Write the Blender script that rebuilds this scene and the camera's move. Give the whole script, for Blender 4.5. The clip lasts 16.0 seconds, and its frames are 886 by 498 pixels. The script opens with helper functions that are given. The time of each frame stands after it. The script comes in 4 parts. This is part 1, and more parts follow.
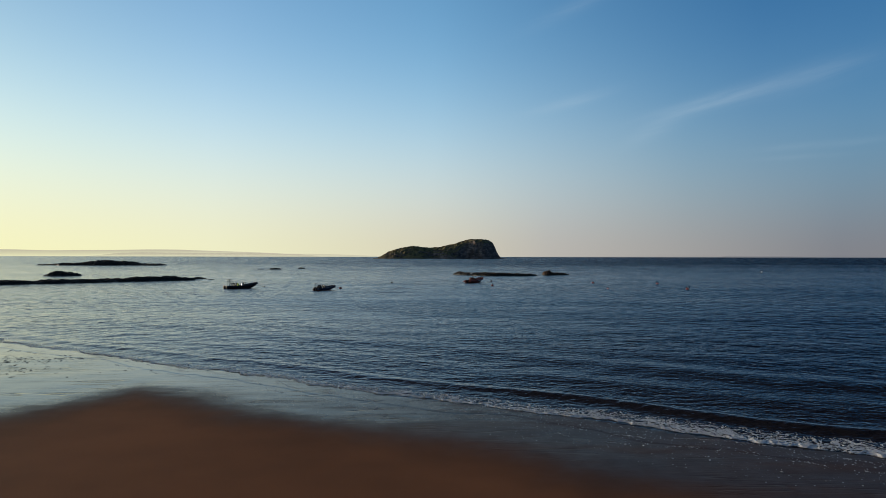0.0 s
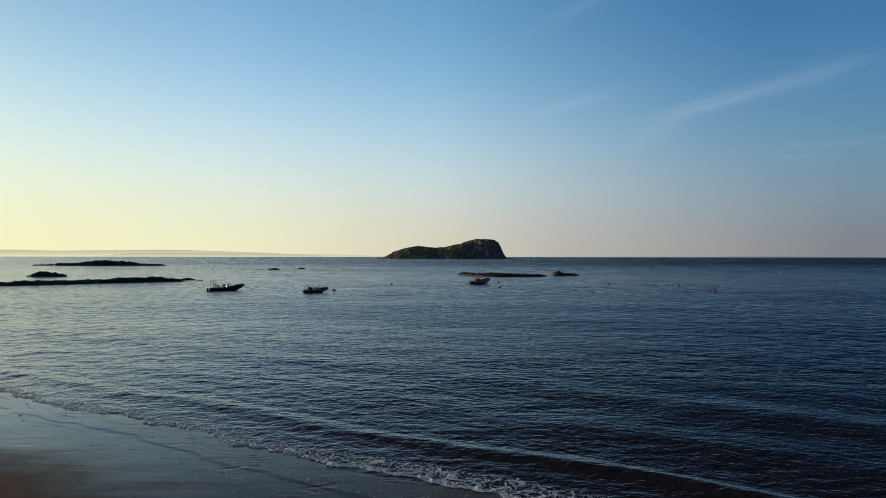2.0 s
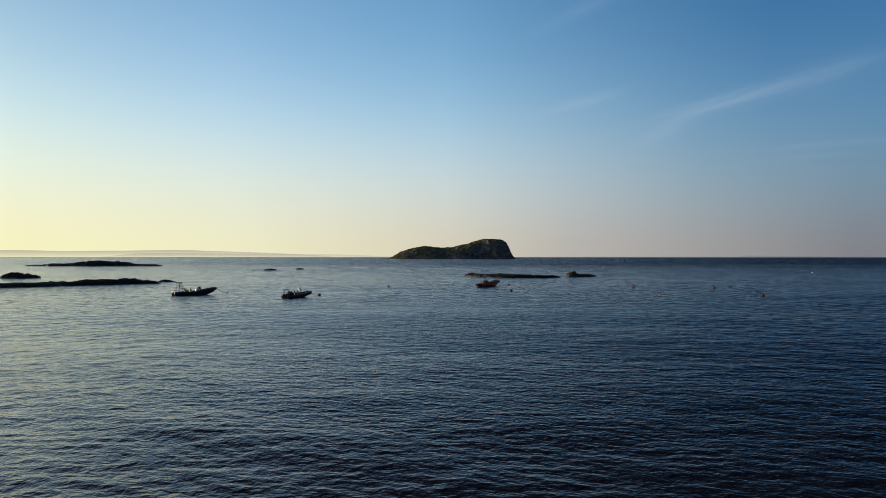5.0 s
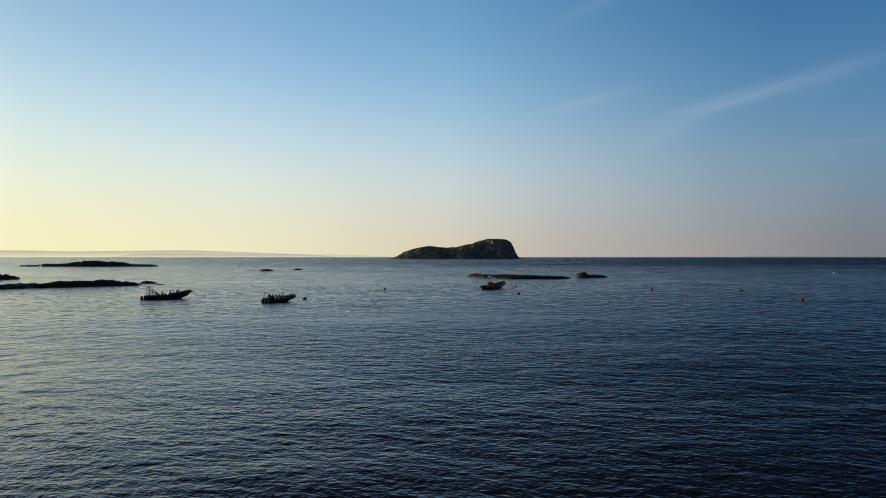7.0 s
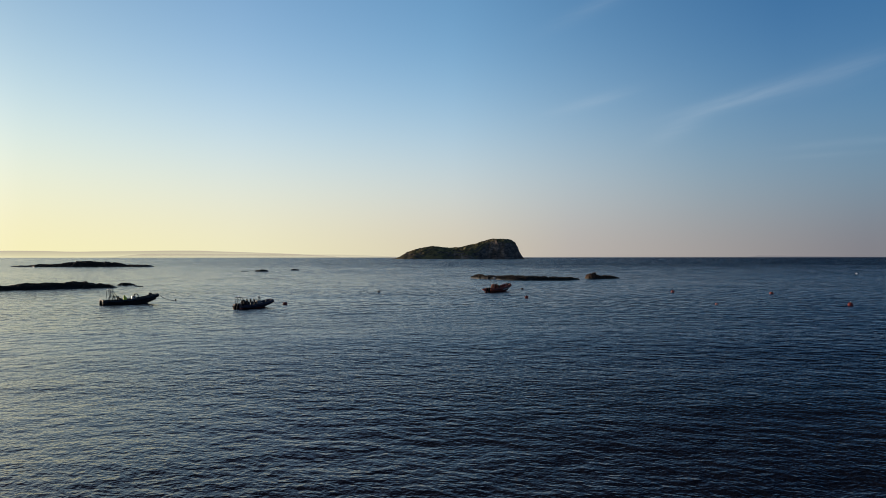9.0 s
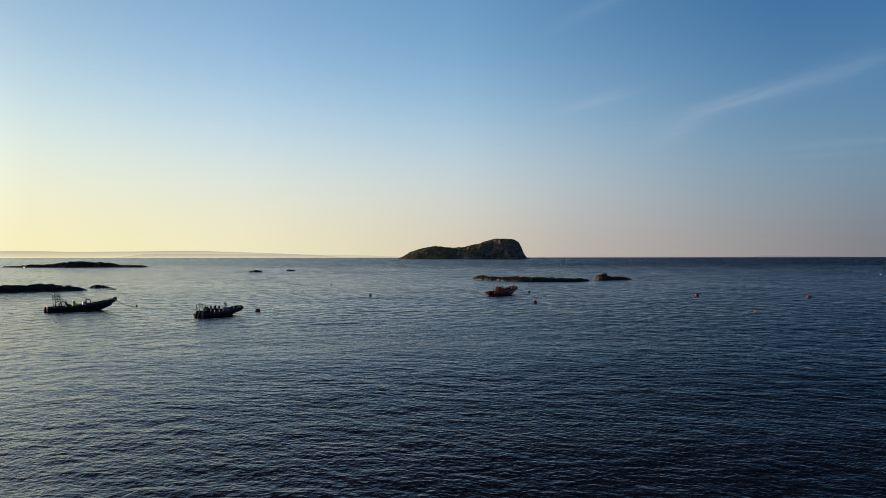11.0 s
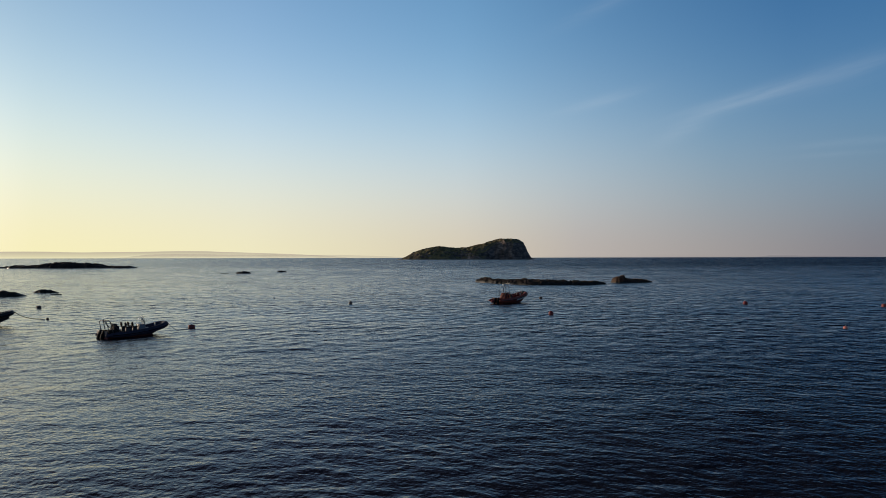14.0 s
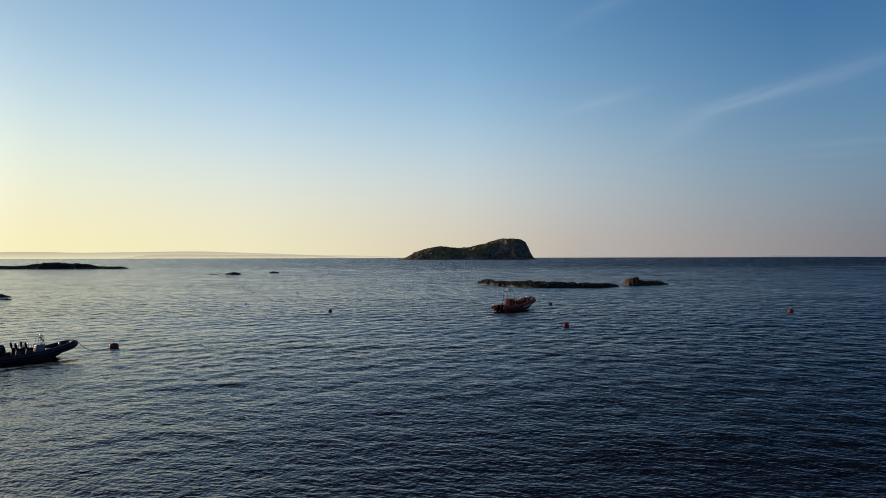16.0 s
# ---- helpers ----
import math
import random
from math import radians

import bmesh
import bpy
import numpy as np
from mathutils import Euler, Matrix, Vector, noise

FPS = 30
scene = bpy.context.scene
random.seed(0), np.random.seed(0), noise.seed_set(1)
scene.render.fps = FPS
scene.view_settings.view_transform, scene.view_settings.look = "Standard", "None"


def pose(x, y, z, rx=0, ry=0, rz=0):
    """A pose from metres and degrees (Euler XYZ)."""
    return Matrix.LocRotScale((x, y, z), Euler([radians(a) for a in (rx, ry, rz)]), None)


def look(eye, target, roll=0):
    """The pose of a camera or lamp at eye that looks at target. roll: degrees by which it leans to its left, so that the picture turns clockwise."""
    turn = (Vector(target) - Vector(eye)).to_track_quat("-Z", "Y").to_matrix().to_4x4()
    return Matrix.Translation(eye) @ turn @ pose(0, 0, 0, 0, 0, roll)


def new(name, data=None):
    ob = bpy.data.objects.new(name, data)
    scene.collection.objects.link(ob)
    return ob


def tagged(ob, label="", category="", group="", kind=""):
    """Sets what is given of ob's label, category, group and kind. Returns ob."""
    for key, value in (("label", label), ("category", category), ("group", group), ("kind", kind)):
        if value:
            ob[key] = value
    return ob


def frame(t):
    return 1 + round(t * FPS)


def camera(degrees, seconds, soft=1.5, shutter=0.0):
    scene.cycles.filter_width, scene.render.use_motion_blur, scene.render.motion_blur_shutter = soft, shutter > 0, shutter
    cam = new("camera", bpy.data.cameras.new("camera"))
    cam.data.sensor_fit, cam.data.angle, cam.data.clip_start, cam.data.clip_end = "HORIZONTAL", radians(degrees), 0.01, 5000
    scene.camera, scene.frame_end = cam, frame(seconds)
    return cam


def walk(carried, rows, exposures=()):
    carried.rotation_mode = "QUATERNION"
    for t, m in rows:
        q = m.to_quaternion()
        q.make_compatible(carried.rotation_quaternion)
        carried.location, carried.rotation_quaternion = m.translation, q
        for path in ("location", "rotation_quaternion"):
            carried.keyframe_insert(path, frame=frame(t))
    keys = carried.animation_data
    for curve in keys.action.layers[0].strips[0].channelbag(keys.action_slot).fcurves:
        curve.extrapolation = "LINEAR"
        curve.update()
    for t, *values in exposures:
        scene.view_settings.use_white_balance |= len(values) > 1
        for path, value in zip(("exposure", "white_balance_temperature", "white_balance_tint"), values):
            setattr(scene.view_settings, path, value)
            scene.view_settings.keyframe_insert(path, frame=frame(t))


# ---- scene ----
cam = camera(67.1, 16.0, soft=0.75)
# seconds, x, y, z, yaw, pitch, roll: a drone gliding out over the bay
ROWS = [
    (0.0, 0.000, 0.000, 8.500, -0.884, 0.579, -0.096),
    (1.0, 0.427, 7.472, 8.378, -0.633, 0.585, -0.081),
    (2.0, 0.845, 14.835, 8.264, -0.393, 0.591, -0.066),
    (3.0, 1.256, 22.106, 8.160, -0.164, 0.596, -0.052),
    (4.0, 1.658, 29.303, 8.064, 0.054, 0.602, -0.037),
    (5.0, 2.053, 36.443, 7.977, 0.260, 0.608, -0.022),
    (6.0, 2.439, 43.542, 7.899, 0.455, 0.614, -0.008),
    (7.0, 2.817, 50.617, 7.829, 0.639, 0.619, 0.007),
    (8.0, 3.187, 57.686, 7.768, 0.811, 0.625, 0.022),
    (9.0, 3.548, 64.766, 7.716, 0.972, 0.631, 0.037),
    (10.0, 3.902, 71.873, 7.673, 1.122, 0.637, 0.051),
    (11.0, 4.248, 79.026, 7.639, 1.261, 0.642, 0.066),
    (12.0, 4.585, 86.240, 7.613, 1.388, 0.648, 0.081),
    (13.0, 4.914, 93.533, 7.596, 1.504, 0.654, 0.095),
    (14.0, 5.235, 100.922, 7.588, 1.608, 0.660, 0.110),
    (15.0, 5.548, 108.425, 7.589, 1.702, 0.665, 0.125),
    (16.0, 5.853, 116.057, 7.598, 1.784, 0.671, 0.140),
]
# the film's camera drifts a little towards warm and magenta as it leaves the beach
TINTS = [(0.0, 0.0, 6430, 10), (2.5, 0.0, 6430, 10), (5.0, -0.02, 6500, 12), (8.0, -0.05, 6580, 14), (11.5, -0.06, 6640, 16), (16.0, -0.06, 6640, 16)]
walk(cam, [(t, pose(x, y, z, 90 + pitch, roll, yaw)) for t, x, y, z, yaw, pitch, roll in ROWS], TINTS)

# ---------------------------------------------------------------- light
SUN_AZ, SUN_EL = radians(-62), radians(8.0)  # azimuth from +y, clockwise; low evening sun
scene.view_settings.exposure = 0.0
world = bpy.data.worlds.new("evening_sky")
scene.world = world
world.use_nodes = True
wt = world.node_tree
wt.nodes.clear()
w_out = wt.nodes.new("ShaderNodeOutputWorld")
w_bg = wt.nodes.new("ShaderNodeBackground")
sky = wt.nodes.new("ShaderNodeTexSky")
sky.sky_type = "NISHITA"
sky.sun_disc = False
sky.sun_elevation = SUN_EL
sky.sun_rotation = SUN_AZ
sky.altitude = 10.0
sky.air_density = 1.0
sky.dust_density = 0.4
sky.ozone_density = 2.0
SKY_POWER = 0.12


def sky_node(kind, *links):
    n = wt.nodes.new(kind)
    for i, v in links:
        if isinstance(v, bpy.types.NodeSocket):
            wt.links.new(v, n.inputs[i])
        else:
            n.inputs[i].default_value = v
    return n


def sky_math(op, a, b=0.0):
    n = sky_node("ShaderNodeMath", (0, a), (1, b))
    n.operation = op
    return n.outputs[0]


def sky_mix(fac, a, b, blend="MIX"):
    n = wt.nodes.new("ShaderNodeMix")
    n.data_type, n.blend_type = "RGBA", blend
    for i, v in ((0, fac), (6, a), (7, b)):
        if isinstance(v, bpy.types.NodeSocket):
            wt.links.new(v, n.inputs[i])
        else:
            n.inputs[i].default_value = v
    return n.outputs[2]


def sky_ramp(fac, stops):
    r = sky_node("ShaderNodeValToRGB", (0, fac))
    els = r.color_ramp.elements
    els[0].position, els[0].color = stops[0][0], (*stops[0][1], 1)
    els[1].position, els[1].color = stops[-1][0], (*stops[-1][1], 1)
    for p, c in stops[1:-1]:
        e = els.new(p)
        e.color = (*c, 1)
    return r.outputs[0]


# evening haze lies along the horizon, warm towards the sun and mauve-grey away from it
way = wt.nodes.new("ShaderNodeTexCoord").outputs["Generated"]
height = sky_node("ShaderNodeSeparateXYZ", (0, way)).outputs[2]
flat = sky_node("ShaderNodeVectorMath", (0, way), (1, (1, 1, 0)))
flat.operation = "MULTIPLY"
unit = sky_node("ShaderNodeVectorMath", (0, flat.outputs[0]))
unit.operation = "NORMALIZE"
towards = sky_node("ShaderNodeVectorMath", (0, unit.outputs[0]), (1, (math.sin(SUN_AZ), math.cos(SUN_AZ), 0)))
towards.operation = "DOT_PRODUCT"
sunward = sky_math("ADD", sky_math("MULTIPLY", towards.outputs["Value"], 0.5), 0.5)
glow = sky_ramp(sunward, [(0.0, (0.17, 0.17, 0.20)), (0.47, (0.225, 0.23, 0.25)), (0.655, (0.485, 0.46, 0.415)), (0.735, (0.67, 0.625, 0.47)),
                          (0.86, (0.865, 0.85, 0.555)), (0.937, (0.93, 0.908, 0.53)), (0.965, (1.0, 0.96, 0.62)), (1.0, (2.0, 1.75, 1.15))])
veil = sky_ramp(sunward, [(0.0, (0.16, 0.19, 0.24)), (0.456, (0.185, 0.295, 0.41)), (0.56, (0.28, 0.39, 0.49)), (0.735, (0.62, 0.675, 0.72)),
                          (0.862, (0.74, 0.78, 0.75)), (0.937, (0.79, 0.825, 0.72)), (1.0, (1.3, 1.25, 1.0))])


def scaled(color, factor):
    n = sky_node("ShaderNodeVectorMath", (0, color))
    n.operation = "SCALE"
    n.inputs["Scale"].default_value = factor
    return n.outputs[0]


def haze_layer(depth, power, most):
    rise = sky_math("POWER", sky_math("MULTIPLY", sky_math("ABSOLUTE", height), 1 / depth), power)
    return sky_math("MULTIPLY", sky_math("POWER", 2.718, sky_math("MULTIPLY", rise, -1.0)), most)


clear = sky_ramp(sunward, [(0.0, (0.17, 0.41, 0.65)), (0.517, (0.225, 0.505, 0.735)), (0.735, (0.60, 0.86, 0.965)), (0.86, (0.68, 0.82, 0.88)), (0.937, (0.62, 0.73, 0.745)), (1.0, (0.60, 0.68, 0.68))])
tinted = sky_mix(1.0, sky.outputs[0], scaled(clear, 1.88), "MULTIPLY")
# unseen sky towards the zenith, darkened and reddened to dim the sea's reflections
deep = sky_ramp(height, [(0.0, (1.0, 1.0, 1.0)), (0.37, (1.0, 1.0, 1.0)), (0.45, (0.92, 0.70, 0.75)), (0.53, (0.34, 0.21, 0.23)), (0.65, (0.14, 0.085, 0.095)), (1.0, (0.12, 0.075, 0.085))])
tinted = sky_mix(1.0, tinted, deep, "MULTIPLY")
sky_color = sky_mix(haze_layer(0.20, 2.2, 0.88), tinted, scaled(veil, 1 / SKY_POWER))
sky_color = sky_mix(haze_layer(0.085, 1.6, 0.98), sky_color, scaled(glow, 1 / SKY_POWER))

# thin cirrus: one long streak climbing away from the sun, and fainter ones beside it
parts = sky_node("ShaderNodeSeparateXYZ", (0, way))
azimuth = sky_math("DEGREES", sky_math("ARCTAN2", parts.outputs[0], parts.outputs[1]))
lift = sky_math("DEGREES", sky_math("ARCSINE", height))
fibre_at = sky_node("ShaderNodeCombineXYZ", (0, sky_math("MULTIPLY", azimuth, 0.10)), (1, sky_math("SUBTRACT", lift, sky_math("MULTIPLY", azimuth, 0.21))))
fibre = sky_node("ShaderNodeTexNoise", (0, fibre_at.outputs[0]))
for key, value in (("Scale", 1.3), ("Detail", 5.0), ("Roughness", 0.6), ("Distortion", 0.3)):
    fibre.inputs[key].default_value = value


def streak(az0, el0, slope, length, width, power):
    u = sky_math("DIVIDE", sky_math("SUBTRACT", azimuth, az0), length)
    v = sky_math("DIVIDE", sky_math("SUBTRACT", sky_math("SUBTRACT", lift, el0), sky_math("MULTIPLY", sky_math("SUBTRACT", azimuth, az0), slope)), width)
    soft = sky_math("POWER", 2.718, sky_math("MULTIPLY", sky_math("ADD", sky_math("MULTIPLY", u, u), sky_math("MULTIPLY", v, v)), -1.0))
    return sky_math("MULTIPLY", sky_math("MULTIPLY", soft, power), sky_math("ADD", sky_math("MULTIPLY", fibre.outputs["Fac"], 1.6), -0.1))


cloud = streak(23.5, 12.25, 0.20, 5.5, 0.58, 0.22)
for row in ((29.8, 13.3, 0.20, 4.0, 0.9, 0.09), (18.4, 10.2, 0.40, 2.4, 0.7, 0.12), (11.4, 12.7, 0.22, 3.0, 0.45, 0.17), (30.5, 8.3, 0.02, 4.0, 0.28, 0.08), (29.0, 7.5, 0.0, 3.0, 0.2, 0.05), (12.5, 20.3, 0.35, 4.0, 0.6, 0.08)):
    cloud = sky_math("ADD", cloud, streak(*row))
cirrus = sky_node("ShaderNodeVectorMath", (0, (0.56, 0.68, 0.76)))
cirrus.operation = "SCALE"
cirrus.inputs["Scale"].default_value = 1 / SKY_POWER
sky_color = sky_mix(cloud, sky_color, cirrus.outputs[0])
w_bg.inputs["Strength"].default_value = SKY_POWER
wt.links.new(sky_color, w_bg.inputs[0])
wt.links.new(w_bg.outputs[0], w_out.inputs[0])

sun = new("sun", bpy.data.lights.new("sun", "SUN"))
sun.data.energy = 2.8
sun.data.angle = radians(0.6)
sun.data.color = (1.0, 0.81, 0.58)
sun_dir = Vector((math.sin(SUN_AZ) * math.cos(SUN_EL), math.cos(SUN_AZ) * math.cos(SUN_EL), math.sin(SUN_EL)))
sun.matrix_world = look(sun_dir * 100, (0, 0, 0))


# ---------------------------------------------------------------- materials
class Mat:
    """A small builder for node materials."""

    def __init__(self, name, rough=0.5, metal=0.0, color=(0.5, 0.5, 0.5), ior=1.45):
        self.m = bpy.data.materials.new(name)
        self.m.use_nodes = True
        self.t = self.m.node_tree
        self.b = self.t.nodes["Principled BSDF"]
        self.b.inputs["Roughness"].default_value = rough
        self.b.inputs["Metallic"].default_value = metal
        self.b.inputs["IOR"].default_value = ior
        self.b.inputs["Base Color"].default_value = (*color, 1)

    def node(self, kind, **inputs):
        n = self.t.nodes.new(kind)
        for k, v in inputs.items():
            n.inputs[k.replace("_", " ")].default_value = v
        return n

    def link(self, a, b):
        self.t.links.new(a, b)

    def coords(self, scale=(1, 1, 1), world_space=False, rot=0.0):
        if world_space:
            src = self.node("ShaderNodeNewGeometry").outputs["Position"]
        else:
            src = self.node("ShaderNodeTexCoord").outputs["Object"]
        mp = self.node("ShaderNodeMapping")
        mp.inputs["Scale"].default_value = scale
        mp.inputs["Rotation"].default_value = (0, 0, rot)
        self.link(src, mp.inputs["Vector"])
        return mp.outputs[0]

    def noise(self, co, scale, detail=4.0, rough=0.55, distort=0.0):
        n = self.node("ShaderNodeTexNoise", Scale=scale, Detail=detail, Roughness=rough, Distortion=distort)
        self.link(co, n.inputs["Vector"])
        return n.outputs["Fac"]

    def ramp(self, fac, stops):
        r = self.node("ShaderNodeValToRGB")
        els = r.color_ramp.elements
        els[0].position, els[0].color = stops[0][0], (*stops[0][1], 1)
        els[1].position, els[1].color = stops[-1][0], (*stops[-1][1], 1)
        for p, c in stops[1:-1]:
            e = els.new(p)
            e.color = (*c, 1)
        self.link(fac, r.inputs[0])
        return r.outputs[0]

    def grey(self, fac, lo, hi, a=0.0, b=1.0):
        r = self.node("ShaderNodeMapRange")
        for i, v in zip((1, 2, 3, 4), (lo, hi, a, b)):
            r.inputs[i].default_value = v
        self.link(fac, r.inputs[0])
        return r.outputs[0]

    def mix(self, fac, a, b, blend="MIX"):
        n = self.node("ShaderNodeMix")
        n.data_type, n.blend_type = "RGBA", blend
        for i, v in ((0, fac), (6, a), (7, b)):
            if isinstance(v, (int, float)):
                n.inputs[i].default_value = v
            elif isinstance(v, tuple):
                n.inputs[i].default_value = (*v, 1)
            else:
                self.link(v, n.inputs[i])
        return n.outputs[2]

    def math(self, op, a, b=None):
        n = self.node("ShaderNodeMath")
        n.operation = op
        for i, v in ((0, a), (1, b)):
            if isinstance(v, (int, float)):
                n.inputs[i].default_value = v
            elif v is not None:
                self.link(v, n.inputs[i])
        return n.outputs[0]

    def bump(self, height, strength=1.0, distance=0.02, normal=None):
        n = self.node("ShaderNodeBump", Strength=strength, Distance=distance)
        self.link(height, n.inputs["Height"])
        if normal is not None:
            self.link(normal, n.inputs["Normal"])
        self.link(n.outputs[0], self.b.inputs["Normal"])
        return n.outputs[0]

    def attr(self, name):
        n = self.node("ShaderNodeAttribute")
        n.attribute_name = name
        return n.outputs["Fac"]

    def color(self, out):
        self.link(out, self.b.inputs["Base Color"])

    def rough(self, out):
        self.link(out, self.b.inputs["Roughness"])


def worn(name, base, rough=0.5, metal=0.0, scale=6.0, spread=0.25, bump=0.004, gloss=0.5):
    """Paint, rubber or plastic with grain, stains and slight unevenness."""
    m = Mat(name, rough, metal, base)
    m.b.inputs["Specular IOR Level"].default_value = gloss
    co = m.coords()
    big, fine = m.noise(co, scale, 3), m.noise(co, scale * 11, 5)
    dark = tuple(c * (1 - spread) for c in base)
    light = tuple(min(1, c * (1 + spread) + 0.002) for c in base)
    m.color(m.mix(m.grey(fine, 0.3, 0.7, 0.0, 0.35), m.ramp(big, [(0.3, dark), (0.7, light)]), tuple(c * 0.6 for c in base)))
    m.rough(m.grey(big, 0.3, 0.7, max(0.02, rough - 0.1), min(1, rough + 0.12)))
    m.bump(fine, 0.5, bump)
    return m.m


# wavelets run in to the beach; a normal tilt fits reflections to the view
NORMAL_TILT = (0.14, 0.105)
CREST = radians(-24)  # the run of the wave crests on the plan
WAVE_SLOPE, TRAINS = 0.08, 16


def sea_material():
    m = Mat("sea_water", 0.12, 0.0, (0.003, 0.007, 0.010), 1.333)
    place = m.node("ShaderNodeNewGeometry").outputs["Position"]
    sep = m.node("ShaderNodeSeparateXYZ")
    m.link(place, sep.inputs[0])
    far_off = m.grey(sep.outputs[1], 110, 430, 0.0, 1.0)

    def vector(op, a, b):
        v = m.node("ShaderNodeVectorMath")
        v.operation = op
        for k, x in enumerate((a, b)):
            if isinstance(x, tuple):
                v.inputs[k].default_value = x
            elif x is not None:
                m.link(x, v.inputs[k])
        return v

    def plus(a, b):
        return vector("ADD", a, b).outputs[0]

    def times(a, factor):
        v = vector("SCALE", a, None)
        if isinstance(factor, (int, float)):
            v.inputs["Scale"].default_value = factor
        else:
            m.link(factor, v.inputs["Scale"])
        return v.outputs[0]

    def crest_coords(at, turn, stretch):
        """Coordinates along and across the crests, drawn out along them."""
        c, s = math.cos(turn), math.sin(turn)
        out = m.node("ShaderNodeCombineXYZ")
        m.link(vector("DOT_PRODUCT", at, (c * stretch, s * stretch, 0.0)).outputs["Value"], out.inputs[0])
        m.link(vector("DOT_PRODUCT", at, (-s, c, 0.0)).outputs["Value"], out.inputs[1])
        return out.outputs[0]

    def waves(turn, stretch, scale, detail, high):
        """The slopes of a field of ripples this many metres high."""
        step = 0.12 / scale
        levels = []
        for offset in ((0, 0, 0), (step, 0, 0), (0, step, 0)):
            levels.append(m.noise(crest_coords(plus(place, offset), CREST + radians(turn), stretch), scale, detail, 0.5, 0.35))
        out = m.node("ShaderNodeCombineXYZ")
        for k in (1, 2):
            m.link(m.math("MULTIPLY", m.math("SUBTRACT", levels[k], levels[0]), high / step), out.inputs[k - 1])
        return out.outputs[0]

    def slopes(stretch, scale, amount):
        """A random slope field of one wave length: its x and y slopes."""
        n = m.node("ShaderNodeTexNoise", Scale=scale, Detail=3.0, Roughness=0.55, Distortion=0.4)
        m.link(crest_coords(place, CREST * 0.5, stretch), n.inputs["Vector"])
        return vector("MULTIPLY", vector("SUBTRACT", n.outputs["Color"], (0.5, 0.5, 0.5)).outputs[0], amount).outputs[0]

    # ripples of three sizes riding on the modelled waves, stronger in the gusts
    ripple = plus(waves(0, 0.7, 1.6, 1, 0.055), waves(14, 0.75, 3.4, 1, 0.050))
    ripple = plus(ripple, waves(-22, 0.8, 7.0, 1, 0.020))
    wind = m.grey(m.noise(m.coords((0.25, 1.0, 1), True), 0.045, 3), 0.3, 0.7, 0.75, 1.2)
    ripple = times(ripple, m.math("MULTIPLY", wind, m.grey(m.attr("shallow"), 0.1, 0.9, 1.0, 0.9)))
    # longer seas and wind lanes, seen as bands further out
    strength = m.node("ShaderNodeCombineXYZ")
    m.link(m.math("MULTIPLY", far_off, 0.12), strength.inputs[0])
    m.link(m.math("MULTIPLY", far_off, 0.46), strength.inputs[1])
    sway = m.node("ShaderNodeTexNoise", Scale=0.22, Detail=2.0)
    m.link(place, sway.inputs["Vector"])
    bent = plus(place, times(sway.outputs["Color"], 2.6))
    # wave trains carried on as slopes where the modelled sheet is too coarse for them
    rng = random.Random(21)
    trains = None
    for k in range(TRAINS):
        length = 0.75 * 6.0 ** ((k + rng.random()) / TRAINS)
        heading, number = CREST + math.pi * 1.5 + rng.gauss(0, 0.85), 2 * math.pi / length
        run = (math.cos(heading), math.sin(heading), 0.0)
        phase = vector("DOT_PRODUCT", bent, tuple(number * c for c in run)).outputs["Value"]
        swing = m.math("MULTIPLY", m.math("SINE", m.math("ADD", phase, rng.uniform(0, 6.283))), WAVE_SLOPE * math.sqrt(2 / TRAINS) * 1.7)
        level = vector("SCALE", run, None)
        m.link(swing, level.inputs["Scale"])
        trains = level.outputs[0] if trains is None else plus(trains, level.outputs[0])
    trains = times(trains, m.math("MULTIPLY", m.attr("coarse"), wind))
    total = plus(ripple, slopes(0.6, 0.22, strength.outputs[0]))
    total = plus(total, trains)
    total = plus(total, slopes(0.2, 0.03, (0.0, 0.10, 0.0)))
    total = plus(total, (NORMAL_TILT[0], NORMAL_TILT[1], 0.0))
    # more tilt with distance from shore, tuned to darken the reflections there
    outer = m.node("ShaderNodeCombineXYZ")
    m.link(m.grey(sep.outputs[1], 260, 700, 0.0, 0.07), outer.inputs[0])
    open_tilt = m.grey(sep.outputs[1], 40, 125, 0.0, 0.014)
    m.link(m.math("ADD", open_tilt, m.grey(sep.outputs[1], 260, 700, 0.0, 0.13)), outer.inputs[1])
    total = plus(total, outer.outputs[0])
    # a calm slick far out
    across = m.math("MULTIPLY", m.math("SUBTRACT", sep.outputs[0], 330), 1 / 85)
    along = m.math("MULTIPLY", m.math("SUBTRACT", sep.outputs[1], 600), 1 / 16)
    calm = m.math("POWER", 2.718, m.math("MULTIPLY", m.math("ADD", m.math("MULTIPLY", across, across), m.math("MULTIPLY", along, along)), -1.0))
    slick = m.node("ShaderNodeCombineXYZ")
    m.link(m.math("MULTIPLY", calm, -0.05), slick.inputs[0])
    m.link(m.math("MULTIPLY", calm, -0.09), slick.inputs[1])
    total = plus(total, slick.outputs[0])
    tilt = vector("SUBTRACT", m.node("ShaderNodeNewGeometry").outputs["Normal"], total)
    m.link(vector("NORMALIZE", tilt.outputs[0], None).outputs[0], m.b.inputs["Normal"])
    # sand stirred up and showing through near the shore, clearer water further out
    patch = m.noise(m.coords((0.3, 1.0, 1), True), 0.03, 3)
    deep = m.ramp(patch, [(0.35, (0.010, 0.012, 0.019)), (0.65, (0.013, 0.015, 0.024))])
    m.color(m.mix(m.attr("shallow"), deep, (0.021, 0.0175, 0.018)))
    return m.m


